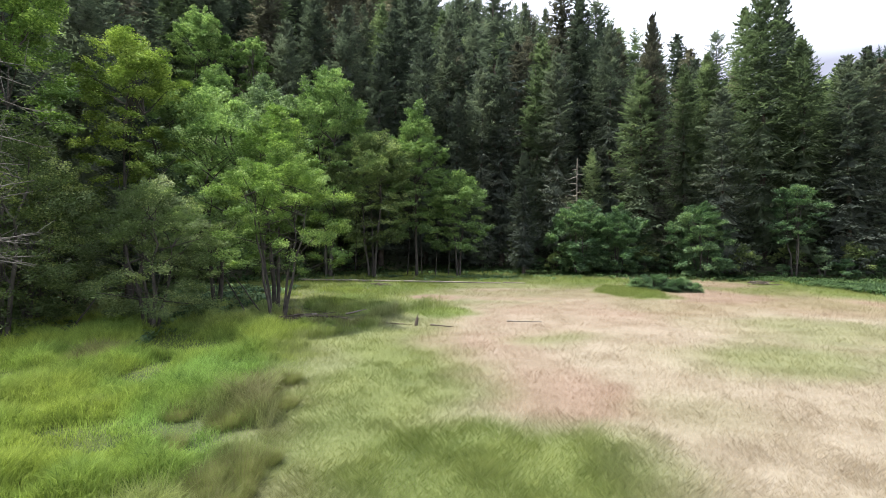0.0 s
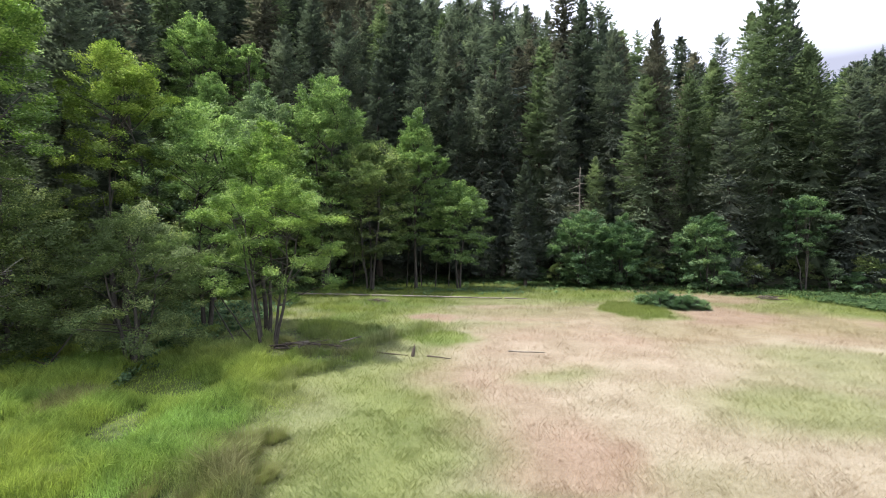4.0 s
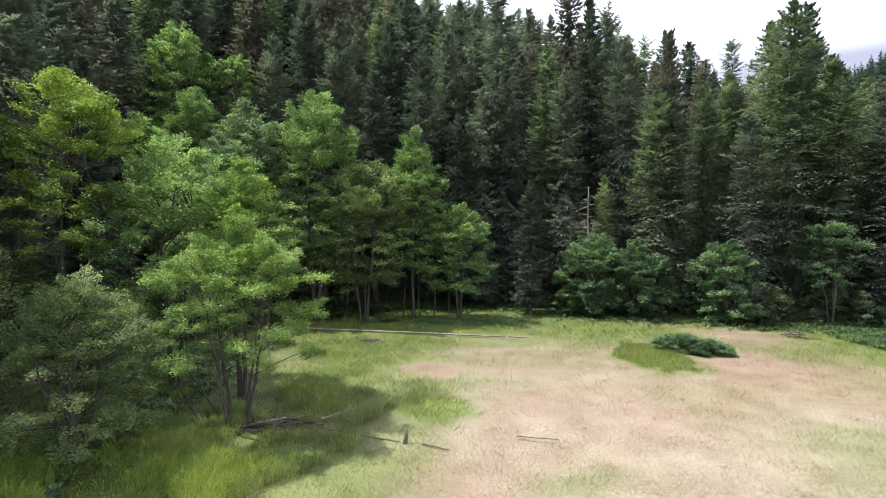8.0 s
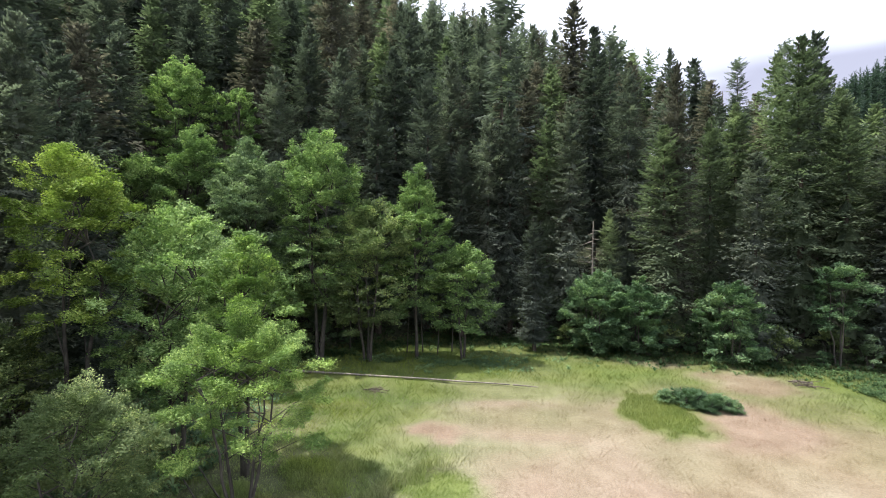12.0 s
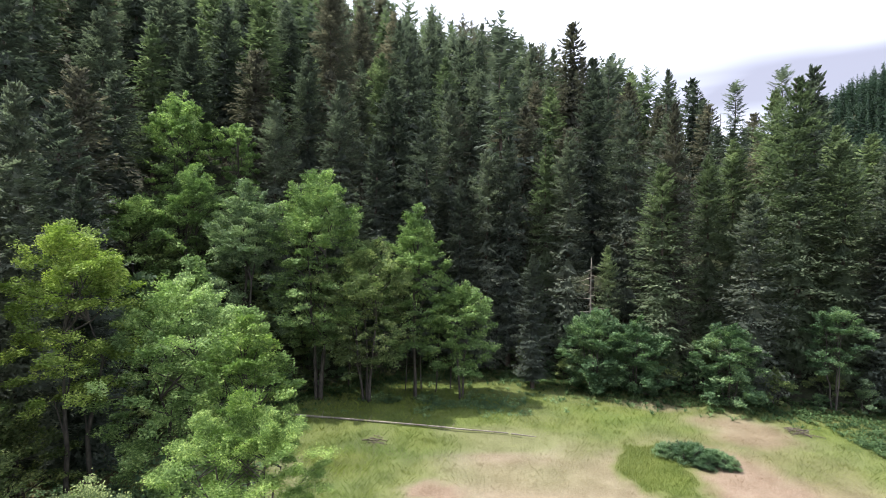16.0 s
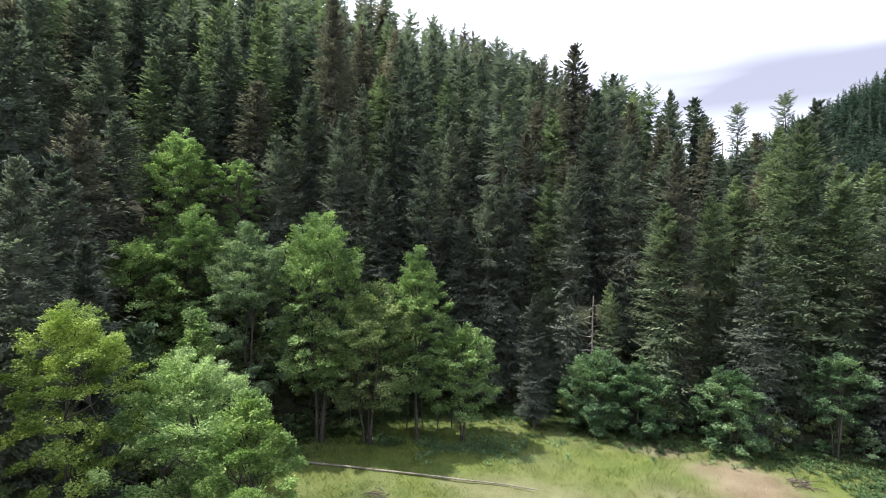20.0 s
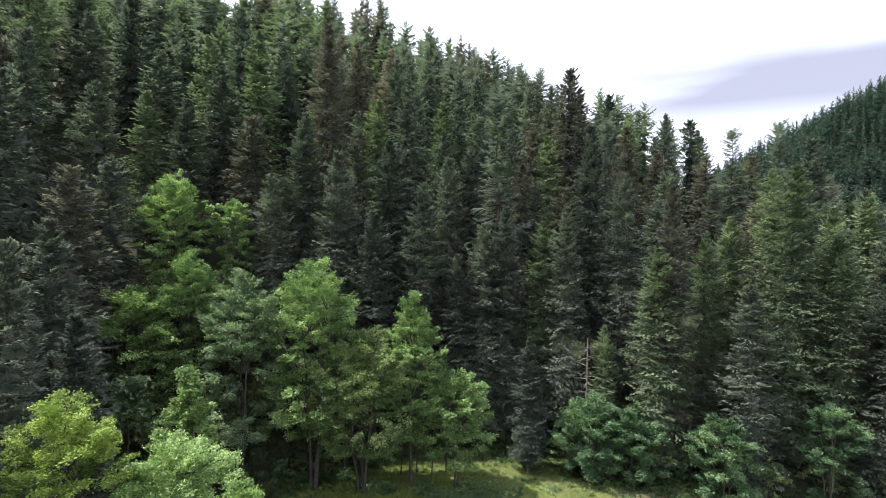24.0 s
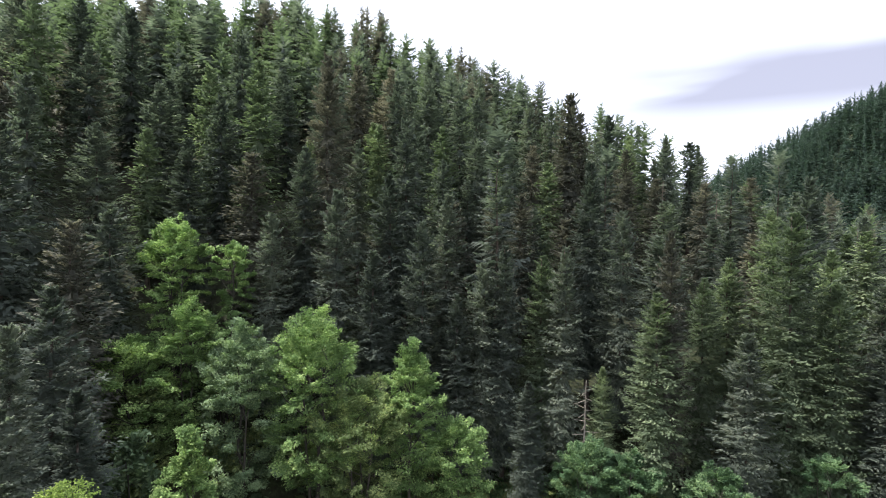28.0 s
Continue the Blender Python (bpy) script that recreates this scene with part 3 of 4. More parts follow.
def boughs_of(rng, H, R, boughs, teeth, crown_from=0.10, taper=13.0, droop=0.34, tip=0.30, crest=0.0, thin=0.0, tufts=0, size=0.4):
    """Boughs set round the trunk in rough whorls, each one a ragged hanging spray of its own: triangles of a conifer's crown.
    taper: metres over which the crown widens; crest: the radius of an old flat top; thin: the share of boughs that have died."""
    n = boughs
    span = H * (1 - crown_from)
    t = (np.arange(n) + 0.5) / n
    t = np.clip(0.86 * t + 0.14 * (np.floor(t * span / 1.25) + 0.5) * 1.25 / span + rng.normal(0, 0.006, n), 0, 0.985)
    keep = rng.rand(n) >= thin * np.minimum(1, 1.4 - t)
    t, n = t[keep], int(keep.sum())
    az = np.arange(n) * 2.39996 + rng.uniform(-0.5, 0.5, n)
    gaps = rng.uniform(0.66, 1.18, (13, 6))   # some sides and heights grow further out
    down = span * (1 - t)
    L = R * (1 - np.exp(-down / taper)) * (0.62 + 0.38 * np.minimum(1, t / 0.22)) + tip + crest * np.exp(-((down - 2.2) / 2.6) ** 2)
    L = L * np.where(np.arange(n) % 4 == 0, rng.uniform(0.45, 0.8, n), rng.uniform(0.78, 1.16, n)) * gaps[(t * 12.99).astype(int), (az * 0.955).astype(int) % 6]
    rise = np.tan(-droop + 1.05 * t ** 2.2 + rng.normal(0, 0.16, n))
    hook = rng.uniform(0.10, 0.42, n)
    zb = H * crown_from + span * t
    out = np.stack([np.cos(az), np.sin(az), 0 * az], -1)
    side = np.stack([-np.sin(az), np.cos(az), rng.normal(0, 0.16, n)], -1)

    def along(q):
        p = out[:, None] * (L[:, None] * q)[..., None]
        p[..., 2] += zb[:, None] + L[:, None] * (0.16 * q + rise[:, None] * q - 0.30 * q * q + hook[:, None] * q ** 3)
        return p
    q = np.linspace(0.12, 1.0, teeth + 1)[None, :] + np.zeros((n, 1))
    q[:, 1:-1] += rng.uniform(-0.3, 0.3, (n, teeth - 1)) * 0.88 / teeth
    axis = along(q)
    axis += side[:, None] * (rng.normal(0, 0.035, (n, teeth + 1)) * L[:, None])[..., None]
    qm = (q[:, 1:] + q[:, :-1]) / 2
    if tufts:
        u = rng.uniform(-1, 1, (n, tufts))
        u = np.sign(u) * np.abs(u) ** 0.85
        g = 0.10 + 0.92 * rng.rand(n, tufts) ** 0.75
        w = (0.36 * np.sin(np.pi * np.clip(g, 0, 1) ** 0.85) ** 0.75 + 0.05) * L[:, None] * u
        sag = rng.uniform(0.25, 0.8, (n, 1)) * (1.05 - 0.7 * t[:, None])
        P = along(np.minimum(g + 0.10 * np.abs(u), 1.08)) + side[:, None] * w[..., None]
        P[..., 2] += -np.abs(w) * sag + rng.normal(0, 0.09, (n, tufts))
        go = out[:, None] * rng.uniform(0.4, 1.0, (n, tufts, 1)) + side[:, None] * (u + rng.normal(0, 0.25, (n, tufts)))[..., None]
        go[..., 2] += rise[:, None] - 0.6 * sag * np.abs(u) + 0.1 + rng.normal(0, 0.15, (n, tufts))
        go /= np.linalg.norm(go, axis=-1, keepdims=True)
        up = np.array([0, 0, 1.0]) + out[:, None] * 0.35 + side[:, None] * (0.7 * np.sign(u) * sag)[..., None] + rng.normal(0, 0.17, (n, tufts, 3))
        across = np.cross(go, up)
        across /= np.linalg.norm(across, axis=-1, keepdims=True)
        l = (size * rng.uniform(0.65, 1.3, (n, tufts)) * (0.7 + 0.3 * np.minimum(1, L[:, None] / 2.5)))[..., None]
        V = np.stack([P - go * l * 0.4 - across * l * 0.34, P - go * l * 0.4 + across * l * 0.34, P + go * l * 0.72], 2).reshape(-1, 3)
        F = np.arange(len(V)).reshape(-1, 3)
        return V, F
    wide = (0.31 * np.sin(np.pi * np.clip(qm, 0, 1) ** 0.85) ** 0.8 + 0.055) * L[:, None] + 0.10
    rows = []
    for sign in (-1, 1):
        w = wide * rng.uniform(0.45, 1.25, (n, teeth))
        p = along(np.minimum(qm + rng.uniform(0.04, 0.16, (n, teeth)), 1.08)) + side[:, None] * (sign * w)[..., None]
        p[..., 2] -= w * (rng.uniform(0.15, 1.05, (n, teeth)) * (1.05 - 0.75 * t[:, None]))
        rows.append(p)
    V = np.concatenate([axis, rows[0], rows[1]], 1)
    m = 3 * teeth + 1
    j = np.arange(teeth)
    pat = np.concatenate([np.stack([j, teeth + 1 + j, j + 1], -1), np.stack([j + 1, 2 * teeth + 1 + j, j], -1)])
    F = (np.arange(n)[:, None, None] * m + pat[None]).reshape(-1, 3)
    return V.reshape(-1, 3), F


def fir_shape(rng, H, R, boughs, teeth, crown_from=0.10, core=0.42, **kw):
    """A conifer's crown: its boughs, the leading shoot and the dense twigs inside."""
    V, F = boughs_of(rng, H, R, boughs, teeth, crown_from, **kw)
    extra = [((0, 0, H + 0.5), (0.13, 0, H - 1.3), (-0.07, 0.12, H - 1.3)), ((0, 0, H + 0.5), (-0.13, 0.02, H - 1.3), (0.07, -0.12, H - 1.3))]
    if "crest" not in kw:
        extra += skirts(rng, H, R * core, 12, 6, crown_from, 0.75)
    E = np.asarray(extra, float).reshape(-1, 3)
    return np.concatenate([V, E]), np.concatenate([F, len(V) + np.arange(len(E)).reshape(-1, 3)])


def fir_trunk(rng, H, r):
    n = 7
    pts = [(rng.uniform(-1, 1) * 0.06 * i, rng.uniform(-1, 1) * 0.06 * i, -1.0 + (H + 0.6) * i / (n - 1)) for i in range(n)]
    return tube(pts, [r * (1.25 if i == 0 else 1) * (1 - 0.95 * i / (n - 1)) + 0.02 for i in range(n)], 7)


def fir_tree(name, label, rng, H, R, mat, detail, **kw):
    """One conifer at the origin, to be copied: trunk and crown."""
    base = new(name)
    base.empty_display_size = 0.5
    part("trunk", mesh_of("trunk", *fir_trunk(rng, H, 0.011 * H), M_BARK, True), base)
    part("crown", mesh_of("crown", *fir_shape(rng, H, R, *detail, **kw), mat), base)
    return tagged(base, label, "tree", "conifers along the meadow")


def leafy_shape(rng, H, R, low, plumes, leaves, size, sparse=True, point=2.6):
    """Boughs that sweep out to the crown's rim, each set with flat side sprays of leaves: the leaf triangles and the boughs' lines."""
    n = int(np.clip(2.6 * R * (H - low), plumes * 2, 400))
    t = (np.arange(n) + 0.5) / n
    t = np.clip(t + rng.normal(0, 0.03, n), 0, 1)
    if sparse:   # gaps in the shaded lower crown
        t = t[(t > 0.55) | (rng.rand(n) > 0.42)]
        n = len(t)
    rim = R * (0.78 + 0.22 * smooth(0, 0.25, t)) * (1 - 0.84 * np.clip((t - 0.25) / 0.75, 0, 1) ** point)
    az = np.arange(n) * 2.39996 + rng.uniform(-0.6, 0.6, n)
    lobe = rng.uniform(0.66, 1.14, (9, 7))   # the crown bulges here and there
    rim = np.maximum(rim * lobe[(t * 8.99).astype(int), (az * 1.114).astype(int) % 7] * rng.uniform(0.86, 1.10, n), 0.12 * R)
    rim = np.where(np.arange(n) % 5 == 0, rim * rng.uniform(0.3, 0.7, n), rim)
    L = (0.17 * R + 0.16 * min(R, 4) + 0.2) * rng.uniform(0.75, 1.3, n)
    up = np.tan(np.clip(-0.12 + 1.25 * t ** 1.7 + rng.normal(0, 0.16, n), -0.4, 1.25))
    out = np.stack([np.cos(az), np.sin(az), 0 * az], -1)
    tip = out * rim[:, None]
    tip[:, 2] = low + (H - low) * t * (1 - 0.16 * rng.rand(n) * smooth(0.5, 0.9, t))
    way = out + np.array([0, 0, 1.0]) * up[:, None]
    way /= np.linalg.norm(way, axis=1)[:, None]
    root = tip - way * L[:, None]
    side = np.cross(way, [0, 0, 1.0]) + rng.normal(0, 0.18, (n, 3))
    side /= np.linalg.norm(side, axis=1)[:, None]
    nrm = np.cross(side, way)
    K = 6   # side sprays of a bough
    each = max(4, int(1.6 * leaves / (n * K)))
    q = (np.arange(K) + rng.uniform(0.1, 0.9, (n, K))) / K
    q = 0.16 + 0.84 * q
    sag = (q * q * rng.uniform(0.02, 0.16, (n, 1)))[..., None] * np.array([0, 0, -1.0]) * L[:, None, None]
    foot = root[:, None] + way[:, None] * (L[:, None] * q)[..., None] + sag
    hand = np.where(np.arange(K) % 2 == 0, 1.0, -1.0)[None, :] + rng.normal(0, 0.25, (n, K))
    run = L[:, None] * (0.50 * np.sin(np.pi * q ** 0.9) ** 0.7 + 0.10) * rng.uniform(0.6, 1.15, (n, K))
    go = way[:, None] * rng.uniform(0.35, 0.85, (n, K, 1)) + side[:, None] * hand[..., None] + np.array([0, 0, 1.0]) * rng.uniform(-0.35, 0.10, (n, K, 1))
    go /= np.linalg.norm(go, axis=-1, keepdims=True)
    u = rng.rand(n, K, each) ** 0.8
    P = foot[:, :, None] + go[:, :, None] * (run[..., None] * u)[..., None]
    fat = (0.085 * L + 0.6 * size)[:, None, None, None] * (1.2 - 0.6 * u[..., None])
    P = P + rng.normal(0, 1, (n, K, each, 3)) * fat * np.array([1, 1, 0.75]) - np.array([0, 0, 1.0]) * (0.10 * run[..., None] * u * u)[..., None]
    face = nrm[:, None, None] * 0.8 + np.array([0, 0, 0.5]) + rng.normal(0, 0.25, (n, K, 1, 3)) + rng.normal(0, 0.48, (n, K, each, 3))
    face /= np.linalg.norm(face, axis=-1, keepdims=True)
    P, face = P.reshape(-1, 3), face.reshape(-1, 3)
    a = np.cross(face, rng.normal(0, 1, P.shape))
    a /= np.linalg.norm(a, axis=1)[:, None]
    b = np.cross(face, a)
    s = 0.80 * size * rng.uniform(0.65, 1.35, len(P))[:, None]
    V = np.stack([P - a * s, P + a * s * 0.8 - b * s * 0.75, P + a * s * 0.5 + b * s * 0.8], 1).reshape(-1, 3)
    V[:, 2] = np.maximum(V[:, 2], 0.05)
    return V, np.arange(len(V)).reshape(-1, 3), list(zip(root, tip))


def leafy_tree(name, label, rng, H, R, low, mat, bark_mat, lobes, leaves, size, stems=1, spread=0.5, r=0.16, category="tree", group="", **kw):
    base = new(name)
    base.empty_display_size = 0.5
    V, F, C = leafy_shape(rng, H, R, low, lobes, leaves, size, **kw)
    tops = []
    for s in range(stems):
        a = 6.283 * s / stems + rng.uniform(-0.4, 0.4)
        f = spread if stems > 1 else 0.05
        foot = np.array([math.cos(a), math.sin(a), 0]) * f * 0.45
        top = np.array([math.cos(a) * f * 2.4, math.sin(a) * f * 2.4, H * rng.uniform(0.58, 0.8)])
        n = 7
        pts = [foot + (top - foot) * (i / (n - 1)) + np.array([rng.uniform(-1, 1), rng.uniform(-1, 1), 0]) * 0.03 * H * (0 < i) * i / n - np.array([0, 0, 0.5 * (i == 0)]) for i in range(n)]
        rr = r * rng.uniform(0.75, 1.1)
        part("trunk" if stems == 1 else "stem", mesh_of("stem", *tube(pts, [rr * (1.2 - 1.05 * i / (n - 1)) + 0.015 for i in range(n)], 7), bark_mat, True), base)
        tops.append(pts)
    for i, (root, tip) in enumerate(C[::max(3, len(C) // 26)]):
        pts = tops[i % len(tops)]
        k = max(int(np.argmin([abs(p[2] - (root[2] - 0.35 * math.hypot(root[0], root[1]) - 0.08 * H)) for p in pts])), 2)
        a = pts[k]
        mid = (a + root) / 2 + rng.randn(3) * 0.04 * np.linalg.norm(root - a)
        part("limb", mesh_of("limb", *tube([a, mid, root, root * 0.25 + tip * 0.75], [0.3 * r + 0.01, 0.22 * r + 0.01, 0.14 * r + 0.008, 0.006], 5), bark_mat, True), base)
    part("crown", mesh_of("crown", V, F, mat), base)
    return tagged(base, label, category, group)


def place(ob, x, y, turn=0.0, scale=(1, 1, 1), sink=0.15, tilt=0.0):
    ob.matrix_basis = Matrix.LocRotScale((x, y, float(height(x, y)) - sink), Euler((tilt, 0, turn)), scale)
    return ob


def copy_at(ob, x, y, turn, sx, sz, sink=0.15):
    c = copy_thing(ob, pose(0, 0, 0))
    return place(c, x, y, turn, (sx, sx, sz), sink)


RNG = np.random.RandomState(5)
HERO = (480, 8)
MIDDLE = (300, 8)
FAR = (150, 6)

# models of the conifers, each used by one or more trees; unit height 36 m
fir_models = []
for k, (R, mat, frm, label) in enumerate([
        (5.2, M_FIR, 0.04, "tall dark green fir with drooping boughs"),
        (4.5, M_FIR, 0.08, "slender dark fir with an open lower trunk"),
        (5.8, M_FIR, 0.03, "broad dark fir with boughs to the ground"),
        (4.9, M_FIR_LIGHT, 0.04, "narrow fresh green fir"),
        (4.8, M_FIR_BROWN, 0.05, "tall fir brownish with cones at the top"),
        (5.2, M_FIR, 0.16, "old dark fir with a bare lower trunk")]):
    fir_models.append((R, fir_tree("fir_tree", label, RNG, 36.0, R, mat, HERO, core=0.45, tufts=54, size=0.33, crown_from=frm, taper=12.0 + 2.5 * (k % 3))))
mid_models = []
for k, (R, mat, frm) in enumerate([(5.6, M_FIR, 0.12), (5.0, M_FIR, 0.18), (6.0, M_FIR, 0.10), (5.4, M_FIR_BROWN, 0.16), (5.4, M_FIR_LIGHT, 0.12)]):
    mid_models.append((R, fir_tree("fir_tree", "dark fir in the wood on the slope", RNG, 36.0, R, mat, MIDDLE, tip=0.4, tufts=22, size=0.60, crown_from=frm, taper=11.0 + 2.5 * (k % 3))))
OLD_FIR = (4.4, fir_tree("fir_tree", "old fir with a broken flat top and gaps between its boughs", RNG, 36.0, 4.4, M_FIR, (300, 9), tip=0.5, crown_from=0.2, taper=13.0, crest=1.5, thin=0.25))
mid_models.append(OLD_FIR)
used = set()


def fir_at(models, k, x, y, H, width=1.0):
    R, model = models[k]
    turn, s = RNG.uniform(0, 6.28), H / 36.0
    wide = 1.14 * (0.5 * s + 0.5) * width * RNG.uniform(0.92, 1.08)
    if id(model) not in used:
        used.add(id(model))
        return place(model, x, y, turn, (wide, wide, s))
    return copy_at(model, x, y, turn, wide, s)


# the conifers at the meadow's edge and just behind: model, x, y, height, width
WEST_FIRS = [
    # those beside the clearing are partly unseen, their tops set for its shade
    (2, -38.4, 56.4, 37, 1.05), (2, -45.5, 58.0, 31, 1.0), (0, -54.0, 85.5, 59.2, 1.1), (5, -42.0, 90.0, 58, 1.0), (1, -32.0, 51.0, 28.5, 0.9), (5, -46.0, 44.0, 33, 1.0), (2, -35.0, 39.0, 37, 1.0), (5, -33.5, 46.0, 35, 0.9), (5, -42.0, 37.0, 38, 1.0), (1, -32.5, 31.5, 24, 0.9), (2, -34.0, 25.0, 18, 0.8),
    (0, -17.7, 92.0, 50, 1.0), (2, -26.0, 102.0, 59, 1.0), (0, -27.5, 88.0, 45.6, 1.0), (1, -11.0, 88.0, 40, 1.0), (0, -3.3, 92.0, 44.7, 1.0), (2, -10.0, 102.0, 54, 1.0),
]
MIDDLE_FIRS = [
    (4, -23.5, 110.0, 79, 1.1), (1, 2.5, 88.5, 33, 0.9), (0, 7.0, 90.5, 38, 0.9), (5, 1.0, 97.0, 50, 1.0), (1, 10.5, 90.0, 41, 0.9),
    (1, 13.0, 80.6, 21.2, 0.75), (3, 17.5, 93.0, 39.3, 1.0), (1, 20.0, 88.0, 41, 0.9), (3, 25.2, 84.3, 22.5, 0.75), (5, 26.5, 97.0, 56, 1.0), (0, 31.0, 93.0, 47, 0.9),
]
EAST_FIRS = [
    (4, 34.0, 81.5, 43.6, 0.78), (3, 31.8, 80.5, 34.5, 1.05), (3, 46.0, 87.0, 39.5, 1.0), (0, 42.2, 75.5, 29.5, 1.0), (3, 50.0, 78.0, 46.3, 1.05), (3, 40.5, 84.0, 36.5, 0.9),
    (3, 54.0, 75.0, 36.6, 1.0), (2, 58.0, 71.5, 30.5, 1.0), (1, 62.0, 73.0, 35, 1.0), (3, 66.0, 67.0, 31, 1.0), (3, 60.0, 84.0, 41, 1.0), (3, 52.0, 86.0, 47, 1.0), (0, 64.0, 79.0, 36, 1.0),
]
EDGE_FIRS = WEST_FIRS + MIDDLE_FIRS + EAST_FIRS
for k, x, y, top, w in EDGE_FIRS:
    fir_at(fir_models, k, x, y, top - float(height(x, y)), w)
# firs standing out against the sky higher up
SKYLINE_FIRS = [(1, 59.3, 140.8, 69.3, 0.9), (5, 76.1, 120.6, 62.0, 1.0), (5, 34.4, 113.0, 60.3, 1.0), (3, 32.0, 135.0, 78.7, 1.0), (5, 10.0, 98.7, 61.0, 1.05), (5, 74.4, 136.0, 63.7, 1.0),
                (2, 63.0, 93.0, 53, 1.0), (0, 81.0, 165.0, 68.5, 0.9), (1, 12.0, 172.0, 95, 0.9), (1, 68.5, 99.0, 50, 0.9), (3, 49.0, 142.0, 66, 0.8), (2, -8.0, 115.0, 67.0, 1.0),
                (5, 27.0, 207.0, 103.4, 1.0), (0, 80.0, 213.0, 89.0, 0.9), (1, 103.0, 210.0, 80.5, 0.9), (5, 3.0, 285.0, 146.0, 0.9), (5, -28.0, 272.0, 149.0, 0.9)]
for k, x, y, top, w in SKYLINE_FIRS:
    fir_at(mid_models, k, x, y, top - float(height(x, y)), w)


def spread_points(rng, n, gap, x0, x1, y0, y1, ok, taken):
    """Random places no nearer than gap to each other."""
    cell, grid, out = gap, {}, []

    def near(x, y):
        i, j = int(x // cell), int(y // cell)
        return any((x - a) ** 2 + (y - b) ** 2 < gap * gap for u in (-1, 0, 1) for v in (-1, 0, 1) for a, b in grid.get((i + u, j + v), ()))
    for x, y in taken:
        grid.setdefault((int(x // cell), int(y // cell)), []).append((x, y))
    for _ in range(n):
        x, y = rng.uniform(x0, x1), rng.uniform(y0, y1)
        if ok(x, y) and not near(x, y):
            grid.setdefault((int(x // cell), int(y // cell)), []).append((x, y))
            out.append((x, y))
    return out


def in_wood(x, y):
    f = np.interp(x, FOOT_X, FOOT_Y)
    gap = (-44 < x < -12) and y < f + 30 - 0.3 * abs(x + 30)   # the maples' slope
    return y > f + 15 and not gap and abs(x) < 0.95 * y + 14


wood = spread_points(RNG, 12000, 8.4, -190, 185, 40, 300, in_wood, [(e[1], e[2]) for e in EDGE_FIRS + SKYLINE_FIRS])
wood.sort(key=lambda p: p[1] - np.interp(p[0], FOOT_X, FOOT_Y))
near_wood, far_wood = wood[:125], [p for p in wood[125:] if p[1] < np.interp(p[0], CREST_X, CREST_Y) + 14]
for x, y in near_wood:
    fir_at(mid_models, int(RNG.choice(5, p=[.3, .25, .2, .13, .12])), x, y, RNG.uniform(21, 29) if x > 0.44 * y and y < 150 else RNG.uniform(23, 33) if x > 15 and y < 150 else RNG.uniform(25, 40), RNG.uniform(0.85, 1.1))


def woods(name, label, places, low, high, shapes, mat):
    pieces = []
    for x, y in places:
        V, F = shapes[RNG.randint(len(shapes))]
        a, s = RNG.uniform(0, 6.28), RNG.uniform(low, high) / 36.0 * (0.92 if 0.44 * y < x < 150 else 1.09 if y > 150 and x < 0.44 * y else 1.0)
        w = s * RNG.uniform(1.0, 1.40)
        c, d = math.cos(a) * w, math.sin(a) * w
        pieces.append((np.stack([V[:, 0] * c - V[:, 1] * d + x, V[:, 0] * d + V[:, 1] * c + y, V[:, 2] * s + float(height(x, y)) - 0.3], -1), F))
    if pieces:
        tagged(new(name, mesh_of(name, *joined(pieces), mat)), label, "woods", kind="stuff")


far_shapes = [fir_shape(RNG, 36.0, r, *FAR, crown_from=f, taper=q, tip=0.5) for r, f, q in ((6.4, .10, 11), (7.0, .12, 13), (6.0, .12, 12), (6.6, .08, 15), (7.2, .08, 10))]
# firs added west of the meadow, mostly unseen, to shade the clearing
shading_wood = spread_points(RNG, 900, 7.0, -95, -34, -12, 62, lambda x, y: y < np.interp(x, FOOT_X, FOOT_Y) + 10 and x < -34 - 0.12 * (60 - y), [(e[1], e[2]) for e in EDGE_FIRS])
for x, y in [p for p in shading_wood if p[0] > -85 and p[0] > -0.95 * p[1] - 8]:
    # heights raised for shade, halved near the sedge to let sun in
    fir_at(mid_models, RNG.randint(4), x, y, RNG.uniform(27, 37) * (0.5 if y < 30 else 1.0), RNG.uniform(0.9, 1.15))
shading_wood = [p for p in shading_wood if p[0] <= -85 or p[0] <= -0.95 * p[1] - 8]
cuts = [far_wood[i::3] for i in range(3)]
woods("hillside_wood", "dense dark firs covering the steep hillside, and unseen added firs west of the meadow", shading_wood + cuts[0] + cuts[1][::2], 19, 35, far_shapes, M_FIR)
woods("hillside_wood", "fresh green firs among the dark ones", cuts[1][1::2] + cuts[2][::2], 18, 34, far_shapes, M_FIR_LIGHT)
woods("hillside_wood", "brownish firs heavy with cones", cuts[2][1::2], 22, 36, far_shapes, M_FIR_BROWN)
tiny = [fir_shape(RNG, 36.0, r, 84, 3, crown_from=0.06, taper=q, core=0.40, tip=0.8) for r, q in ((5.2, 12), (5.8, 15), (6.2, 11))]


def on_ridge(x, y):
    return abs(x) < 0.96 * y + 25 and (x > 186 or y > 300)


ridge = spread_points(RNG, 14000, 5.4, 175, 560, 230, 520, on_ridge, [])
woods("ridge_wood", "conifers on the far ridge, haze put in their dark colour", ridge, 21, 32, tiny, M_FIR_HAZED)
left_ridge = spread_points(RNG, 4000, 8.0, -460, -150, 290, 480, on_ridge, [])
woods("ridge_wood", "dark conifers on the high ridge behind, haze put in their colour", left_ridge, 28, 40, tiny, M_FIR_HAZED)

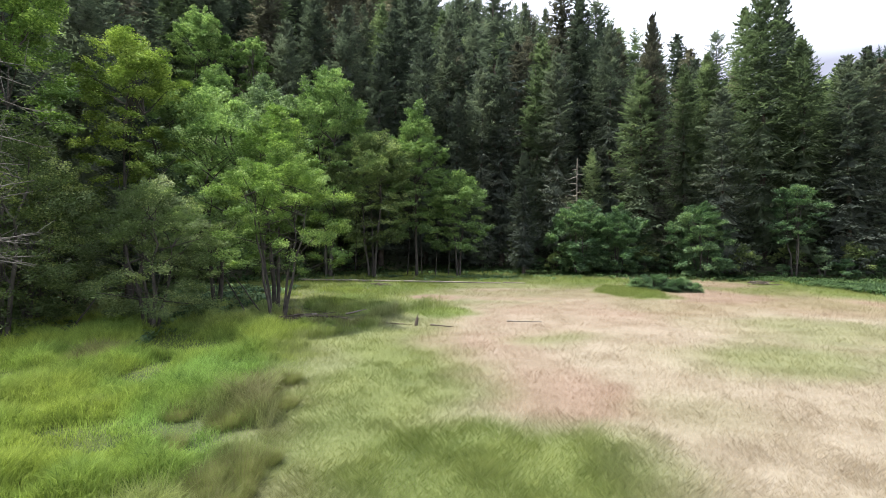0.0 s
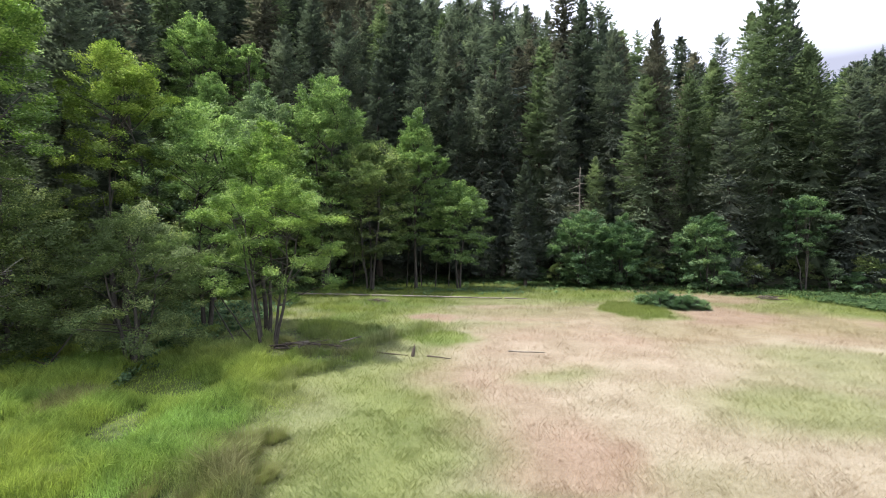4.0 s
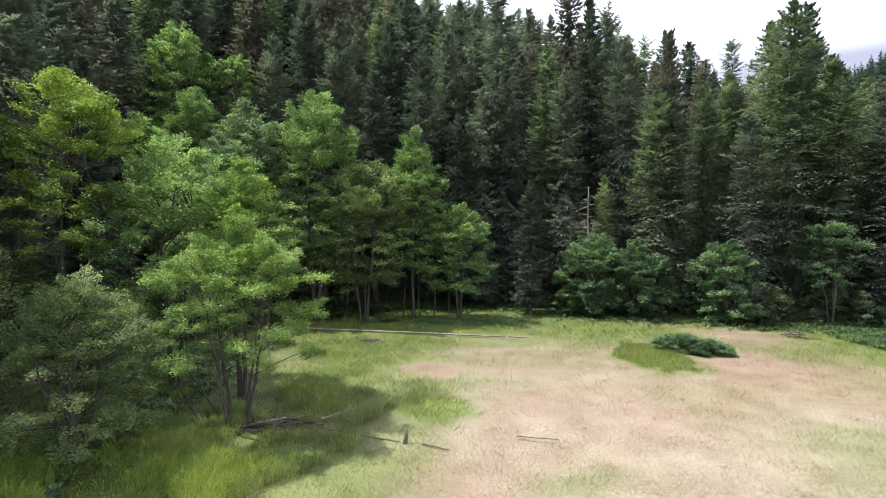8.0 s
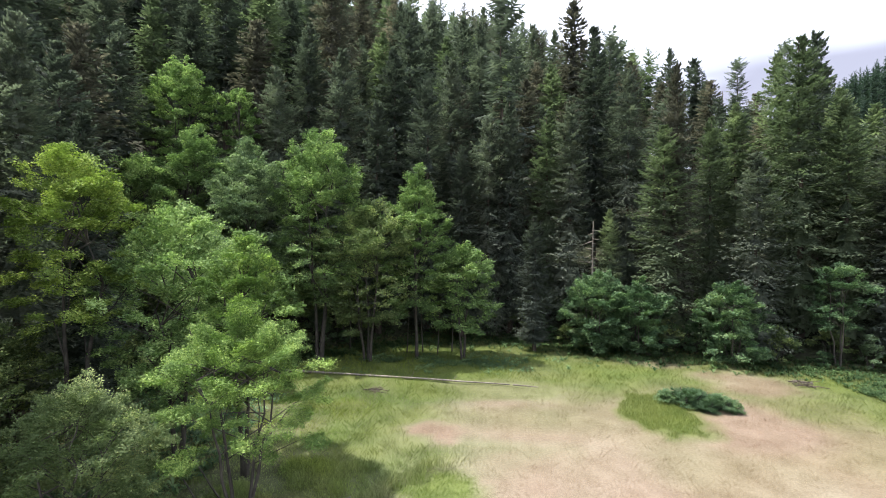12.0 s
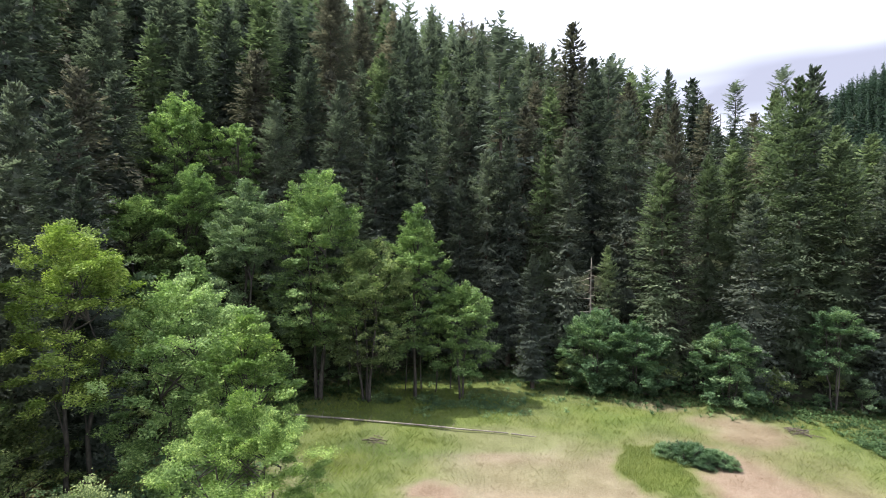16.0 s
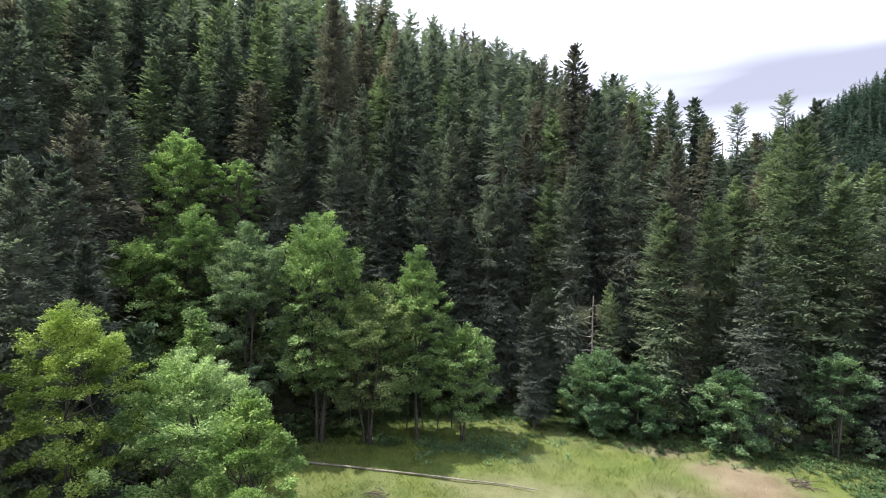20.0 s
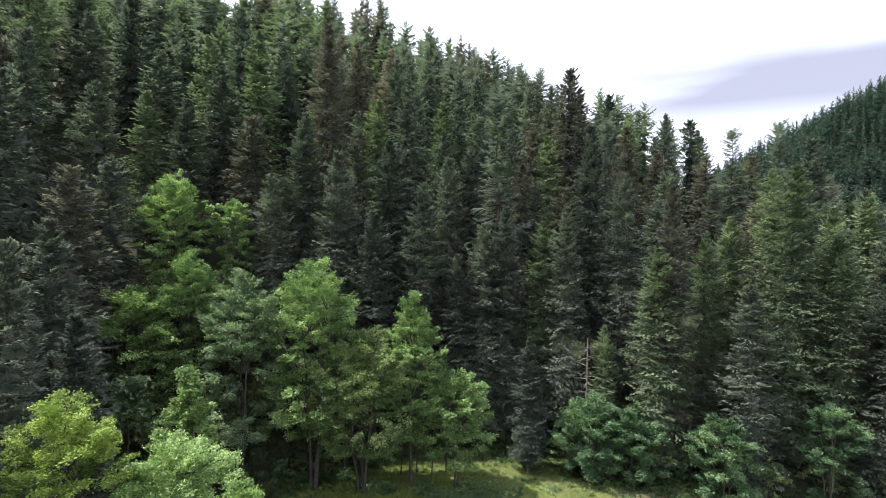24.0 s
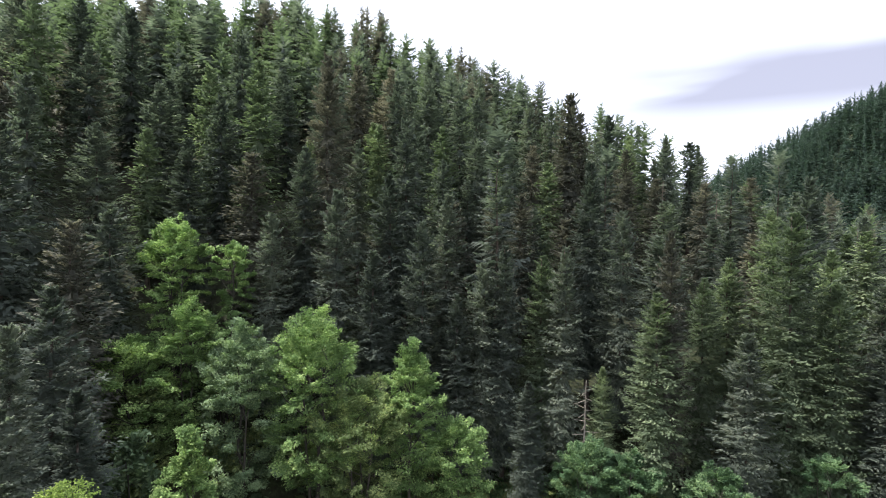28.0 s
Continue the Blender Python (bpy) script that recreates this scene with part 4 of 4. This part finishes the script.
# the broad-leaved trees
# name, label, x, y, top, radius, low, material, lobes, leaves, size, stems, spread, r
CLEARING_TREES = [
    ("alder_tree", "young green alder with several dark stems", -12.3, 37.2, 13.9, 5.3, 4.0, M_ALDER, 34, 52000, 0.072, 4, 1.1, 0.10),
    # takes the maple leaves, darker than the other alders' green
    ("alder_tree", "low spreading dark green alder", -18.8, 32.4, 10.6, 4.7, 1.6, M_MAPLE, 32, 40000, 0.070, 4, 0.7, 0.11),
    ("alder_tree", "bright alder behind the many-stemmed one", -14.2, 42.5, 18.4, 4.0, 6.0, M_ALDER, 28, 20880, 0.114, 2, 0.4, 0.15),
    ("maple_tree", "yellow-green maple at the meadow's corner", -26.3, 42.6, 24.8, 4.3, 11.0, M_YELLOW, 34, 30000, 0.110, 2, 0.5, 0.2),
    ("maple_tree", "green maple beside the yellow-green one", -20.6, 45.5, 20.8, 5.6, 4.0, M_LINDEN, 38, 34000, 0.12, 2, 0.5, 0.18),
    ("maple_tree", "light green slender maple", -27.7, 62.0, 22.4, 3.6, 2.0, M_LINDEN, 30, 15660, 0.176, 2, 0.5, 0.16),
    ("maple_tree", "big rounded maple with a light top", -17.2, 75.0, 33.4, 6.7, 8.5, M_LINDEN, 50, 36000, 0.165, 2, 0.6, 0.28),
]
SLOPE_TREES = [
    ("maple_tree", "grey-green maple in front of the slope", -26.6, 74.0, 31.5, 5.7, 5.5, M_GREY, 50, 36000, 0.165, 2, 0.6, 0.24),
    ("maple_tree", "bright pointed maple at the wood's edge", -4.0, 76.5, 28.4, 5.4, 6.5, M_LINDEN, 40, 28000, 0.160, 2, 0.5, 0.2),
    ("maple_tree", "wide maple over a dark hollow", -10.5, 74.5, 24.0, 7.2, 5.0, M_MAPLE, 40, 28000, 0.160, 3, 0.9, 0.17),
    ("maple_tree", "small maple leaning over the grass", 2.4, 76.0, 18.2, 5.0, 4.0, M_LINDEN, 24, 11745, 0.176, 2, 0.6, 0.13),
    ("maple_tree", "tall maple high on the slope", -39.6, 82.0, 45.6, 5.0, 10.0, M_LINDEN, 36, 24000, 0.17, 2, 0.5, 0.24),
    ("maple_tree", "yellow-topped maple on the slope", -35.0, 76.0, 34.0, 5.4, 4.0, M_LINDEN, 34, 20000, 0.17, 2, 0.5, 0.22),
    ("maple_tree", "thin bright maple among the firs", -32.0, 84.0, 42.4, 2.9, 14.0, M_LINDEN, 26, 14000, 0.165, 1, 0.4, 0.18),
]
FOOT_TREES = [
    ("maple_tree", "green maple under the firs", -40.5, 73.0, 30.0, 5.8, 3.0, M_LINDEN, 34, 20000, 0.17, 2, 0.5, 0.2),
    ("willow_shrub", "bluish green round shrub under the snag", 21.6, 79.0, 14.0, 4.8, 1.2, M_BUSH, 30, 19575, 0.176, 4, 0.8, 0.1),
    ("willow_shrub", "bluish green shrub beside the firs", 27.2, 78.0, 12.6, 4.8, 1.2, M_BUSH, 28, 18270, 0.176, 4, 0.8, 0.1),
    ("willow_shrub", "dense green shrub at the firs' foot", 37.6, 73.0, 13.0, 4.3, 1.0, M_BUSH, 26, 18270, 0.167, 4, 0.8, 0.1),
    ("willow_shrub", "green maple shoots against the firs", 50.0, 71.0, 15.5, 3.4, 5.0, M_BUSH, 12, 7000, 0.15, 3, 0.5, 0.1),
    ("old_tree", "old tree with a light green top beside the clearing", -27.0, 30.5, 24.0, 4.6, 13.0, M_ALDER, 30, 23490, 0.114, 1, 0.3, 0.15),
    # two trees added at the view's edge, also to shade the sedge
    ("hazel_tree", "dark green tree at the clearing's border, shade put in its leaf colour", -28.0, 34.0, 14.0, 4.2, 1.0, M_SHADED_LEAF, 28, 22000, 0.10, 3, 0.6, 0.14),
    ("hazel_tree", "dark green tree beside the bare dead tree, shade put in its leaf colour", -25.2, 28.4, 14.0, 4.2, 1.5, M_SHADED_LEAF, 28, 20000, 0.09, 3, 0.6, 0.13),
    ("hazel_tree", "dark green tree at the foot of the slope, shade put in its leaf colour", -37.8, 69.5, 17.0, 4.4, 1.0, M_SHADED_LEAF, 24, 12000, 0.15, 3, 0.6, 0.13),
    # added tree in place of the yellow maple's shaded lower crown
    ("maple_tree", "dark green maple below the yellow one, shade put in its leaf colour", -30.5, 41.0, 12.0, 4.0, 2.0, M_SHADED_LEAF, 28, 12000, 0.140, 3, 0.6, 0.140),
]
for name, label, x, y, top, R, low, mat, lobes, leaves, size, stems, spread, r in CLEARING_TREES + SLOPE_TREES + FOOT_TREES:
    t = leafy_tree(name, label, RNG, top - float(height(x, y)), R, low, mat, M_ALDER_BARK, lobes, leaves, size, stems, spread, r, category="shrub" if "shrub" in name else "tree", sparse=low > 1.8, point=2.2 if "pointed" in label or "slender" in label else 3.2 if "alder" in name else 5.0)
    place(t, x, y, RNG.uniform(0, 6.28))


# ---- undergrowth, dead wood and small things ----
def ferns(name, label, places, mat, rng, size=0.5, fronds=6):
    """Low arching fronds in rosettes."""
    V = []
    for x, y, k in places:
        z = float(height(x, y))
        for i in range(fronds):
            a = rng.uniform(0, 6.283)
            L = size * k * rng.uniform(0.7, 1.3)
            d, w = np.array([math.cos(a), math.sin(a), 0]), np.array([-math.sin(a), math.cos(a), 0]) * L * 0.13
            p0, p1, p2 = np.array([x, y, z]), np.array([x, y, z + L * 0.75]) + d * L * 0.55, np.array([x, y, z + L * 0.6]) + d * L * 1.15
            V += [p0, p1 + w, p2, p1 - w]
    V = np.asarray(V)
    tagged(new(name, mesh_of(name, V, np.arange(len(V)).reshape(-1, 4), mat)), label, "undergrowth", kind="stuff")


rng = np.random.RandomState(23)
spots = []
for _ in range(3600):
    x = rng.uniform(-34, 66)
    y = np.interp(x, FOOT_X, FOOT_Y) + rng.normal(-0.6, 2.9)
    if abs(x) < 0.95 * y + 3:
        spots.append((x, y, rng.uniform(0.6, 1.5)))
ferns("fern_undergrowth", "green ferns and herbs along the wood's edge", spots, M_HERB, rng, 0.42, 8)
spots = [(rng.uniform(-38, -17), rng.uniform(27, 60), rng.uniform(0.7, 1.6)) for _ in range(2200)]
ferns("fern_undergrowth", "pale green ferns in the shade of the alders", spots, M_BUSH, rng, 0.38, 9)
spots = [(rng.normal(49, 4.0), rng.normal(57, 3.4), rng.uniform(0.8, 1.7)) for _ in range(1500)]
ferns("herb_bed", "tall dark green herbs in the meadow's right corner", [p for p in spots if p[0] > 45], M_HERB, rng, 0.36, 10)
spots = [(rng.normal(0, 7.5), rng.normal(74, 2.6), rng.uniform(0.5, 1.3)) for _ in range(1400)]
ferns("herb_bed", "fresh green herbs in the shade of the maples", [p for p in spots if wavy(p[0], p[1], 2.5) > 0.48], M_BUSH, rng, 0.34, 9)

# dark tussocks of rush in the near hollow
for x, y, k in [(-7.6, 20.8, 1.2), (-6.6, 21.4, 0.9), (-9.2, 17.4, 0.8), (-7.2, 16.8, 1.1), (-5.9, 12.3, 0.8), (-5.2, 12.9, 0.75), (-5.5, 13.6, 0.9), (-5.0, 12.1, 0.6), (-6.2, 13.0, 0.7), (-4.9, 13.9, 0.6), (-6.0, 14.2, 0.7), (-8.6, 20.1, 0.7), (-8.0, 19.4, 0.8), (-6.9, 19.9, 0.6), (-9.6, 18.9, 0.6), (-8.2, 14.8, 0.8), (-12.4, 17.8, 0.9), (-5.9, 18.2, 0.8), (-9.8, 21.6, 0.7), (-5.3, 11.2, 0.9), (-11.2, 20.3, 0.7)]:
    n = 1500
    a, q = rng.rand(n) * 6.283, rng.rand(n) ** 0.6 * 0.62 * k
    px, py = x + np.cos(a) * q, y + np.sin(a) * q
    L, lean = k * rng.uniform(0.30, 0.66, n), 0.15 + q * 0.7 / k + rng.uniform(0, 0.35, n)
    tip = np.stack([px + np.cos(a) * L * lean, py + np.sin(a) * L * lean, height(px, py) + L * 0.95], -1)
    w = np.stack([-np.sin(a), np.cos(a), 0 * a], -1) * 0.0065
    p = np.stack([px, py, height(px, py) - 0.03], -1)
    me = mesh_of("rush_tussock", np.stack([p - w, p + w, tip], 1).reshape(-1, 3), np.arange(3 * n).reshape(-1, 3), M_GRASS)
    at = me.attributes.new("cover", "FLOAT_COLOR", "POINT")
    dry = np.repeat(rng.uniform(0.05, 0.8, n).astype(np.float32), 3)
    at.data.foreach_set("color", np.stack([0 * dry, 0 * dry, np.ones(3 * n), dry], -1).astype(np.float32).ravel())
    tagged(new("rush_tussock", me), "dark rush tussock with dry brown stalks", "plant", "rush tussocks in the meadow")


def stick(name, label, a, b, r0, r1, mat, parent=None, bend=0.0, bits=6, lift=0.0, sides=8):
    """A trunk or branch lying or standing between two places; heights are over the ground."""
    a, b = np.array(a, float), np.array(b, float)
    pts = []
    for i in range(bits + 1):
        t = i / bits
        p = a + (b - a) * t + np.array([rng.uniform(-1, 1), rng.uniform(-1, 1), 0]) * bend
        if parent is None:
            p[2] += float(height(p[0], p[1])) + lift
        pts.append(p)
    me = mesh_of(name, *tube(pts, [r0 + (r1 - r0) * i / bits for i in range(bits + 1)], sides), mat, True)
    if parent is not None:
        return part(name, me, parent, label)
    return tagged(new(name, me), label, "log")


def at_ground(name, label, category, x, y, group=""):
    base = new(name)
    base.empty_display_size = 0.3
    base.location = (x, y, float(height(x, y)))
    return tagged(base, label, category, group)


# the long fallen trunk across the back of the meadow
log = at_ground("fallen_log", "long pale weathered fallen trunk in the grass", "log", -6.0, 66.0)
stick("trunk", "", (-13.9, 3.2, 0.20), (4.0, -0.5, 0.17), 0.15, 0.11, M_DEAD, log, 0.06)
stick("trunk", "broken thinner end", (4.1, -0.55, 0.18), (13.3, -2.6, 0.14), 0.11, 0.07, M_DEAD, log, 0.06)
stick("trunk", "top end sunk in grass", (13.6, -2.9, 0.22), (16.3, -3.8, 0.2), 0.09, 0.05, M_DEAD, log, 0.04)
for t, L in ((-9, 0.8), (-3, 0.6), (2, 0.7), (7, 0.5)):
    stick("branch_stub", "", (t, 3.2 - (t + 13.9) * 0.2, 0.3), (t + 0.3, 3.0 - (t + 13.9) * 0.2, 0.3 + L), 0.05, 0.02, M_DEAD, log, 0.02, 2, sides=5)

# broken stump with the low log beside it
stump = at_ground("stump", "short dark broken stump in the grass", "stump", -1.9, 35.3)
stick("trunk", "", (0, 0, -0.1), (0.1, 0, 0.55), 0.15, 0.10, M_ROT, stump, 0.03, 3)
stick("trunk", "splintered side", (0.05, 0.05, 0.45), (0.16, 0.05, 0.85), 0.06, 0.015, M_ROT, stump, 0.01, 2)
stick("fallen_log", "half-buried grey log leading to the stump", (-7.5, 37.6, -0.01), (-2.2, 35.5, 0.03), 0.075, 0.05, M_ROT, bend=0.08)
stick("fallen_log", "dark rotten log below the alder", (-11.0, 39.2, 0.08), (-7.2, 37.9, 0.05), 0.09, 0.07, M_ROT, bend=0.08)
stick("dead_branch", "dark stick lying beyond the stump", (-0.9, 35.0, 0.1), (0.6, 34.2, 0.12), 0.06, 0.03, M_ROT, bend=0.05)
stick("dead_branch", "bleached branch lying in reddish grass", (4.6, 35.9, 0.22), (6.9, 35.2, 0.28), 0.06, 0.03, M_DEAD, bend=0.06)
stick("dead_branch", "bleached forked branch at the shade's edge", (-7.4, 38.0, 0.35), (-5.9, 38.9, 0.55), 0.07, 0.03, M_DEAD, bend=0.05)
for (x, y, n, sz, label) in [(41.0, 64.6, 30, 1.3, "low heap of dark dead branches"), (-7.6, 61.2, 14, 1.1, "small heap of dark rotten wood"), (28.5, 77.2, 14, 1.5, "dead branches under the shrubs"), (-10.2, 37.6, 20, 1.7, "tangle of dead branches below the alder"), (-24.0, 33.0, 14, 1.6, "dead branches in the shade")]:
    heap = at_ground("brush_pile", label, "brush pile", x, y, "brush piles")
    for i in range(n):
        a = rng.uniform(0, 6.283)
        c = rng.normal(0, 0.45 * sz, 2)
        L = rng.uniform(0.4, 1.0) * sz
        stick("branch", "", (c[0] - math.cos(a) * L, c[1] - math.sin(a) * L * 0.6, rng.uniform(0.05, 0.4)), (c[0] + math.cos(a) * L, c[1] + math.sin(a) * L * 0.6, rng.uniform(0.1, 0.55)), rng.uniform(0.035, 0.08), 0.02, M_DEAD if i % 9 == 8 else M_ROT, heap, 0.04, 3, sides=5)

# the bleached snag over the shrubs
snag = at_ground("dead_snag", "bleached dead tree with bare broken branches", "tree", 22.1, 83.3)
stick("trunk", "", (0, 0, -0.3), (0.25, 0, 18.9), 0.24, 0.06, M_DEAD, snag, 0.05, 8)
for i in range(22):
    a, z = i * 2.4, 9.0 + i * 0.40
    L = rng.uniform(0.9, 2.6) * (1.1 - 0.5 * i / 22)
    stick("branch", "", (0.1, 0, z), (0.1 + math.cos(a) * L, math.sin(a) * L, z + rng.uniform(-0.7, 0.3)), 0.075, 0.025, M_DEAD, snag, 0.06, 3, sides=4)

# dead spires among the firs on the skyline
for x, y, top in [(52.0, 126.0, 56.0), (61.5, 120.0, 50.0), (66.0, 128.0, 54.0), (96.0, 140.0, 50.0), (112.0, 142.0, 47.0)]:
    h = top - float(height(x, y))
    dead = at_ground("dead_spire", "bare grey spire of a dead fir", "tree", x, y, "dead spires on the skyline")
    stick("trunk", "", (0, 0, -0.3), (0.3, 0.1, h), 0.20, 0.06, M_ROT, dead, 0.05, 6, sides=6)
    for i in range(12):
        a, z = i * 2.4, h * (0.62 + 0.36 * i / 12)
        stick("branch", "", (0.2, 0, z), (0.2 + math.cos(a) * 1.3, math.sin(a) * 1.3, z - 0.3), 0.05, 0.03, M_ROT, dead, 0.03, 2, sides=4)

# slim bare trunks standing in the dark hollow under the maples, and leaning stems by the alders
for x, y, H, dx in [(-5.6, 79.5, 9, 0.4), (-3.4, 80.0, 10, -0.3), (-1.2, 79.0, 9, 0.5), (0.9, 80.2, 11, 0.2), (-14.0, 80.0, 12, 0.2), (-11.5, 77.0, 7, -0.6)]:
    t = at_ground("sapling", "slim grey bare trunk in the shade", "tree", x, y, "slim trunks in the hollow")
    stick("trunk", "", (0, 0, -0.2), (dx, 0.2, H), 0.10, 0.05, M_ALDER_BARK, t, 0.05, 5)
for x, y, dx, dy, L, label in [(-23.6, 31.0, 2.4, 0.6, 3.4, "dark leaning dead stem beside the alder"), (-14.2, 37.0, -2.0, 0.2, 3.2, "leaning dark stem at the alder's foot"), (-13.6, 38.4, -3.0, 0.6, 3.6, "leaning dark stem at the alder's foot")]:
    t = at_ground("leaning_stem", label, "tree", x, y)
    stick("trunk", "", (0, 0, -0.2), (dx, dy, L), 0.065, 0.035, M_ALDER_BARK, t, 0.04, 5)

# bare grey twigs of the old tree at the clearing's border
old = at_ground("dead_tree", "bare grey dead tree with a tangle of twigs", "tree", -22.6, 22.6)
stick("trunk", "", (0, 0, -0.3), (0.6, 0.2, 15.5), 0.2, 0.05, M_TWIG, old, 0.1, 7)
for i in range(44):
    a, z = rng.uniform(-0.9, 0.9), rng.uniform(5.0, 14.8)
    L = rng.uniform(1.6, 3.4)
    p0, p1 = np.array((0.3, 0.1, z)), np.array((0.3 + math.cos(a) * L, math.sin(a) * L, z + rng.uniform(-1.2, 1.0)))
    limb = stick("branch", "", p0, p1, 0.045, 0.012, M_TWIG, old, 0.10, 4, sides=4)
    for j in range(5):
        q = p0 + (p1 - p0) * rng.uniform(0.35, 0.98)
        stick("twig", "", q, q + rng.normal(0, 0.55, 3) + (p1 - p0) * 0.14, 0.014, 0.005, M_TWIG, limb, 0.03, 2, sides=3)

# the round shrub in the green patch, the low scrub along the wood's foot
t = leafy_tree("low_shrub", "low green shrub in the middle of the meadow", RNG, 1.5, 1.5, 0.15, M_BUSH, M_ALDER_BARK, 30, 9000, 0.055, 5, 0.5, 0.03, category="shrub", sparse=False)
place(t, 24.4, 57.4, 0.3, (1.3, 1.15, 1.35), 0.05)
for x, y, k in [(26.6, 56.6, 1.1), (22.8, 58.2, 0.9), (28.0, 56.2, 0.8), (25.6, 58.6, 1.0), (25.6, 56.4, 0.8)]:
    copy_at(t, x, y, RNG.uniform(0, 6.28), 1.1 * k, 1.05 * k, 0.05)
scrub = [leafy_tree("edge_shrub", label, RNG, H, R, 0.4, mat, M_ALDER_BARK, 12, 1600, sz * 1.1, 4, 0.5, 0.05, category="shrub", group="shrubs along the wood's foot")
         for label, H, R, mat, sz in [("dark green shrub at the wood's foot", 4.6, 2.4, M_MAPLE, 0.17), ("grey-green shrub at the wood's foot", 5.5, 2.3, M_GREY, 0.17), ("fresh green shrub at the wood's foot", 3.6, 2.2, M_BUSH, 0.16)]]
first = [True] * 3
for i in range(46):
    x = -33 + i * 2.15 + RNG.uniform(-0.8, 0.8)
    if -13 < x < 3:
        continue
    y = float(np.interp(x, FOOT_X, FOOT_Y)) + RNG.uniform(1.2, 4.5)
    k, sc = i % 3, RNG.uniform(0.6, 1.25)
    if first[k]:
        first[k] = False
        place(scrub[k], x, y, RNG.uniform(0, 6.28), (sc, sc, sc))
    else:
        copy_at(scrub[k], x, y, RNG.uniform(0, 6.28), sc, sc * RNG.uniform(0.85, 1.2))

for i in range(34):
    x = RNG.uniform(-47, -16)
    y = float(np.interp(x, FOOT_X, FOOT_Y)) + RNG.uniform(0, 26)
    sc = RNG.uniform(1.0, 2.1)
    copy_at(scrub[(0, 1, 0)[i % 3]], x, y, RNG.uniform(0, 6.28), sc, sc * RNG.uniform(0.9, 1.4))
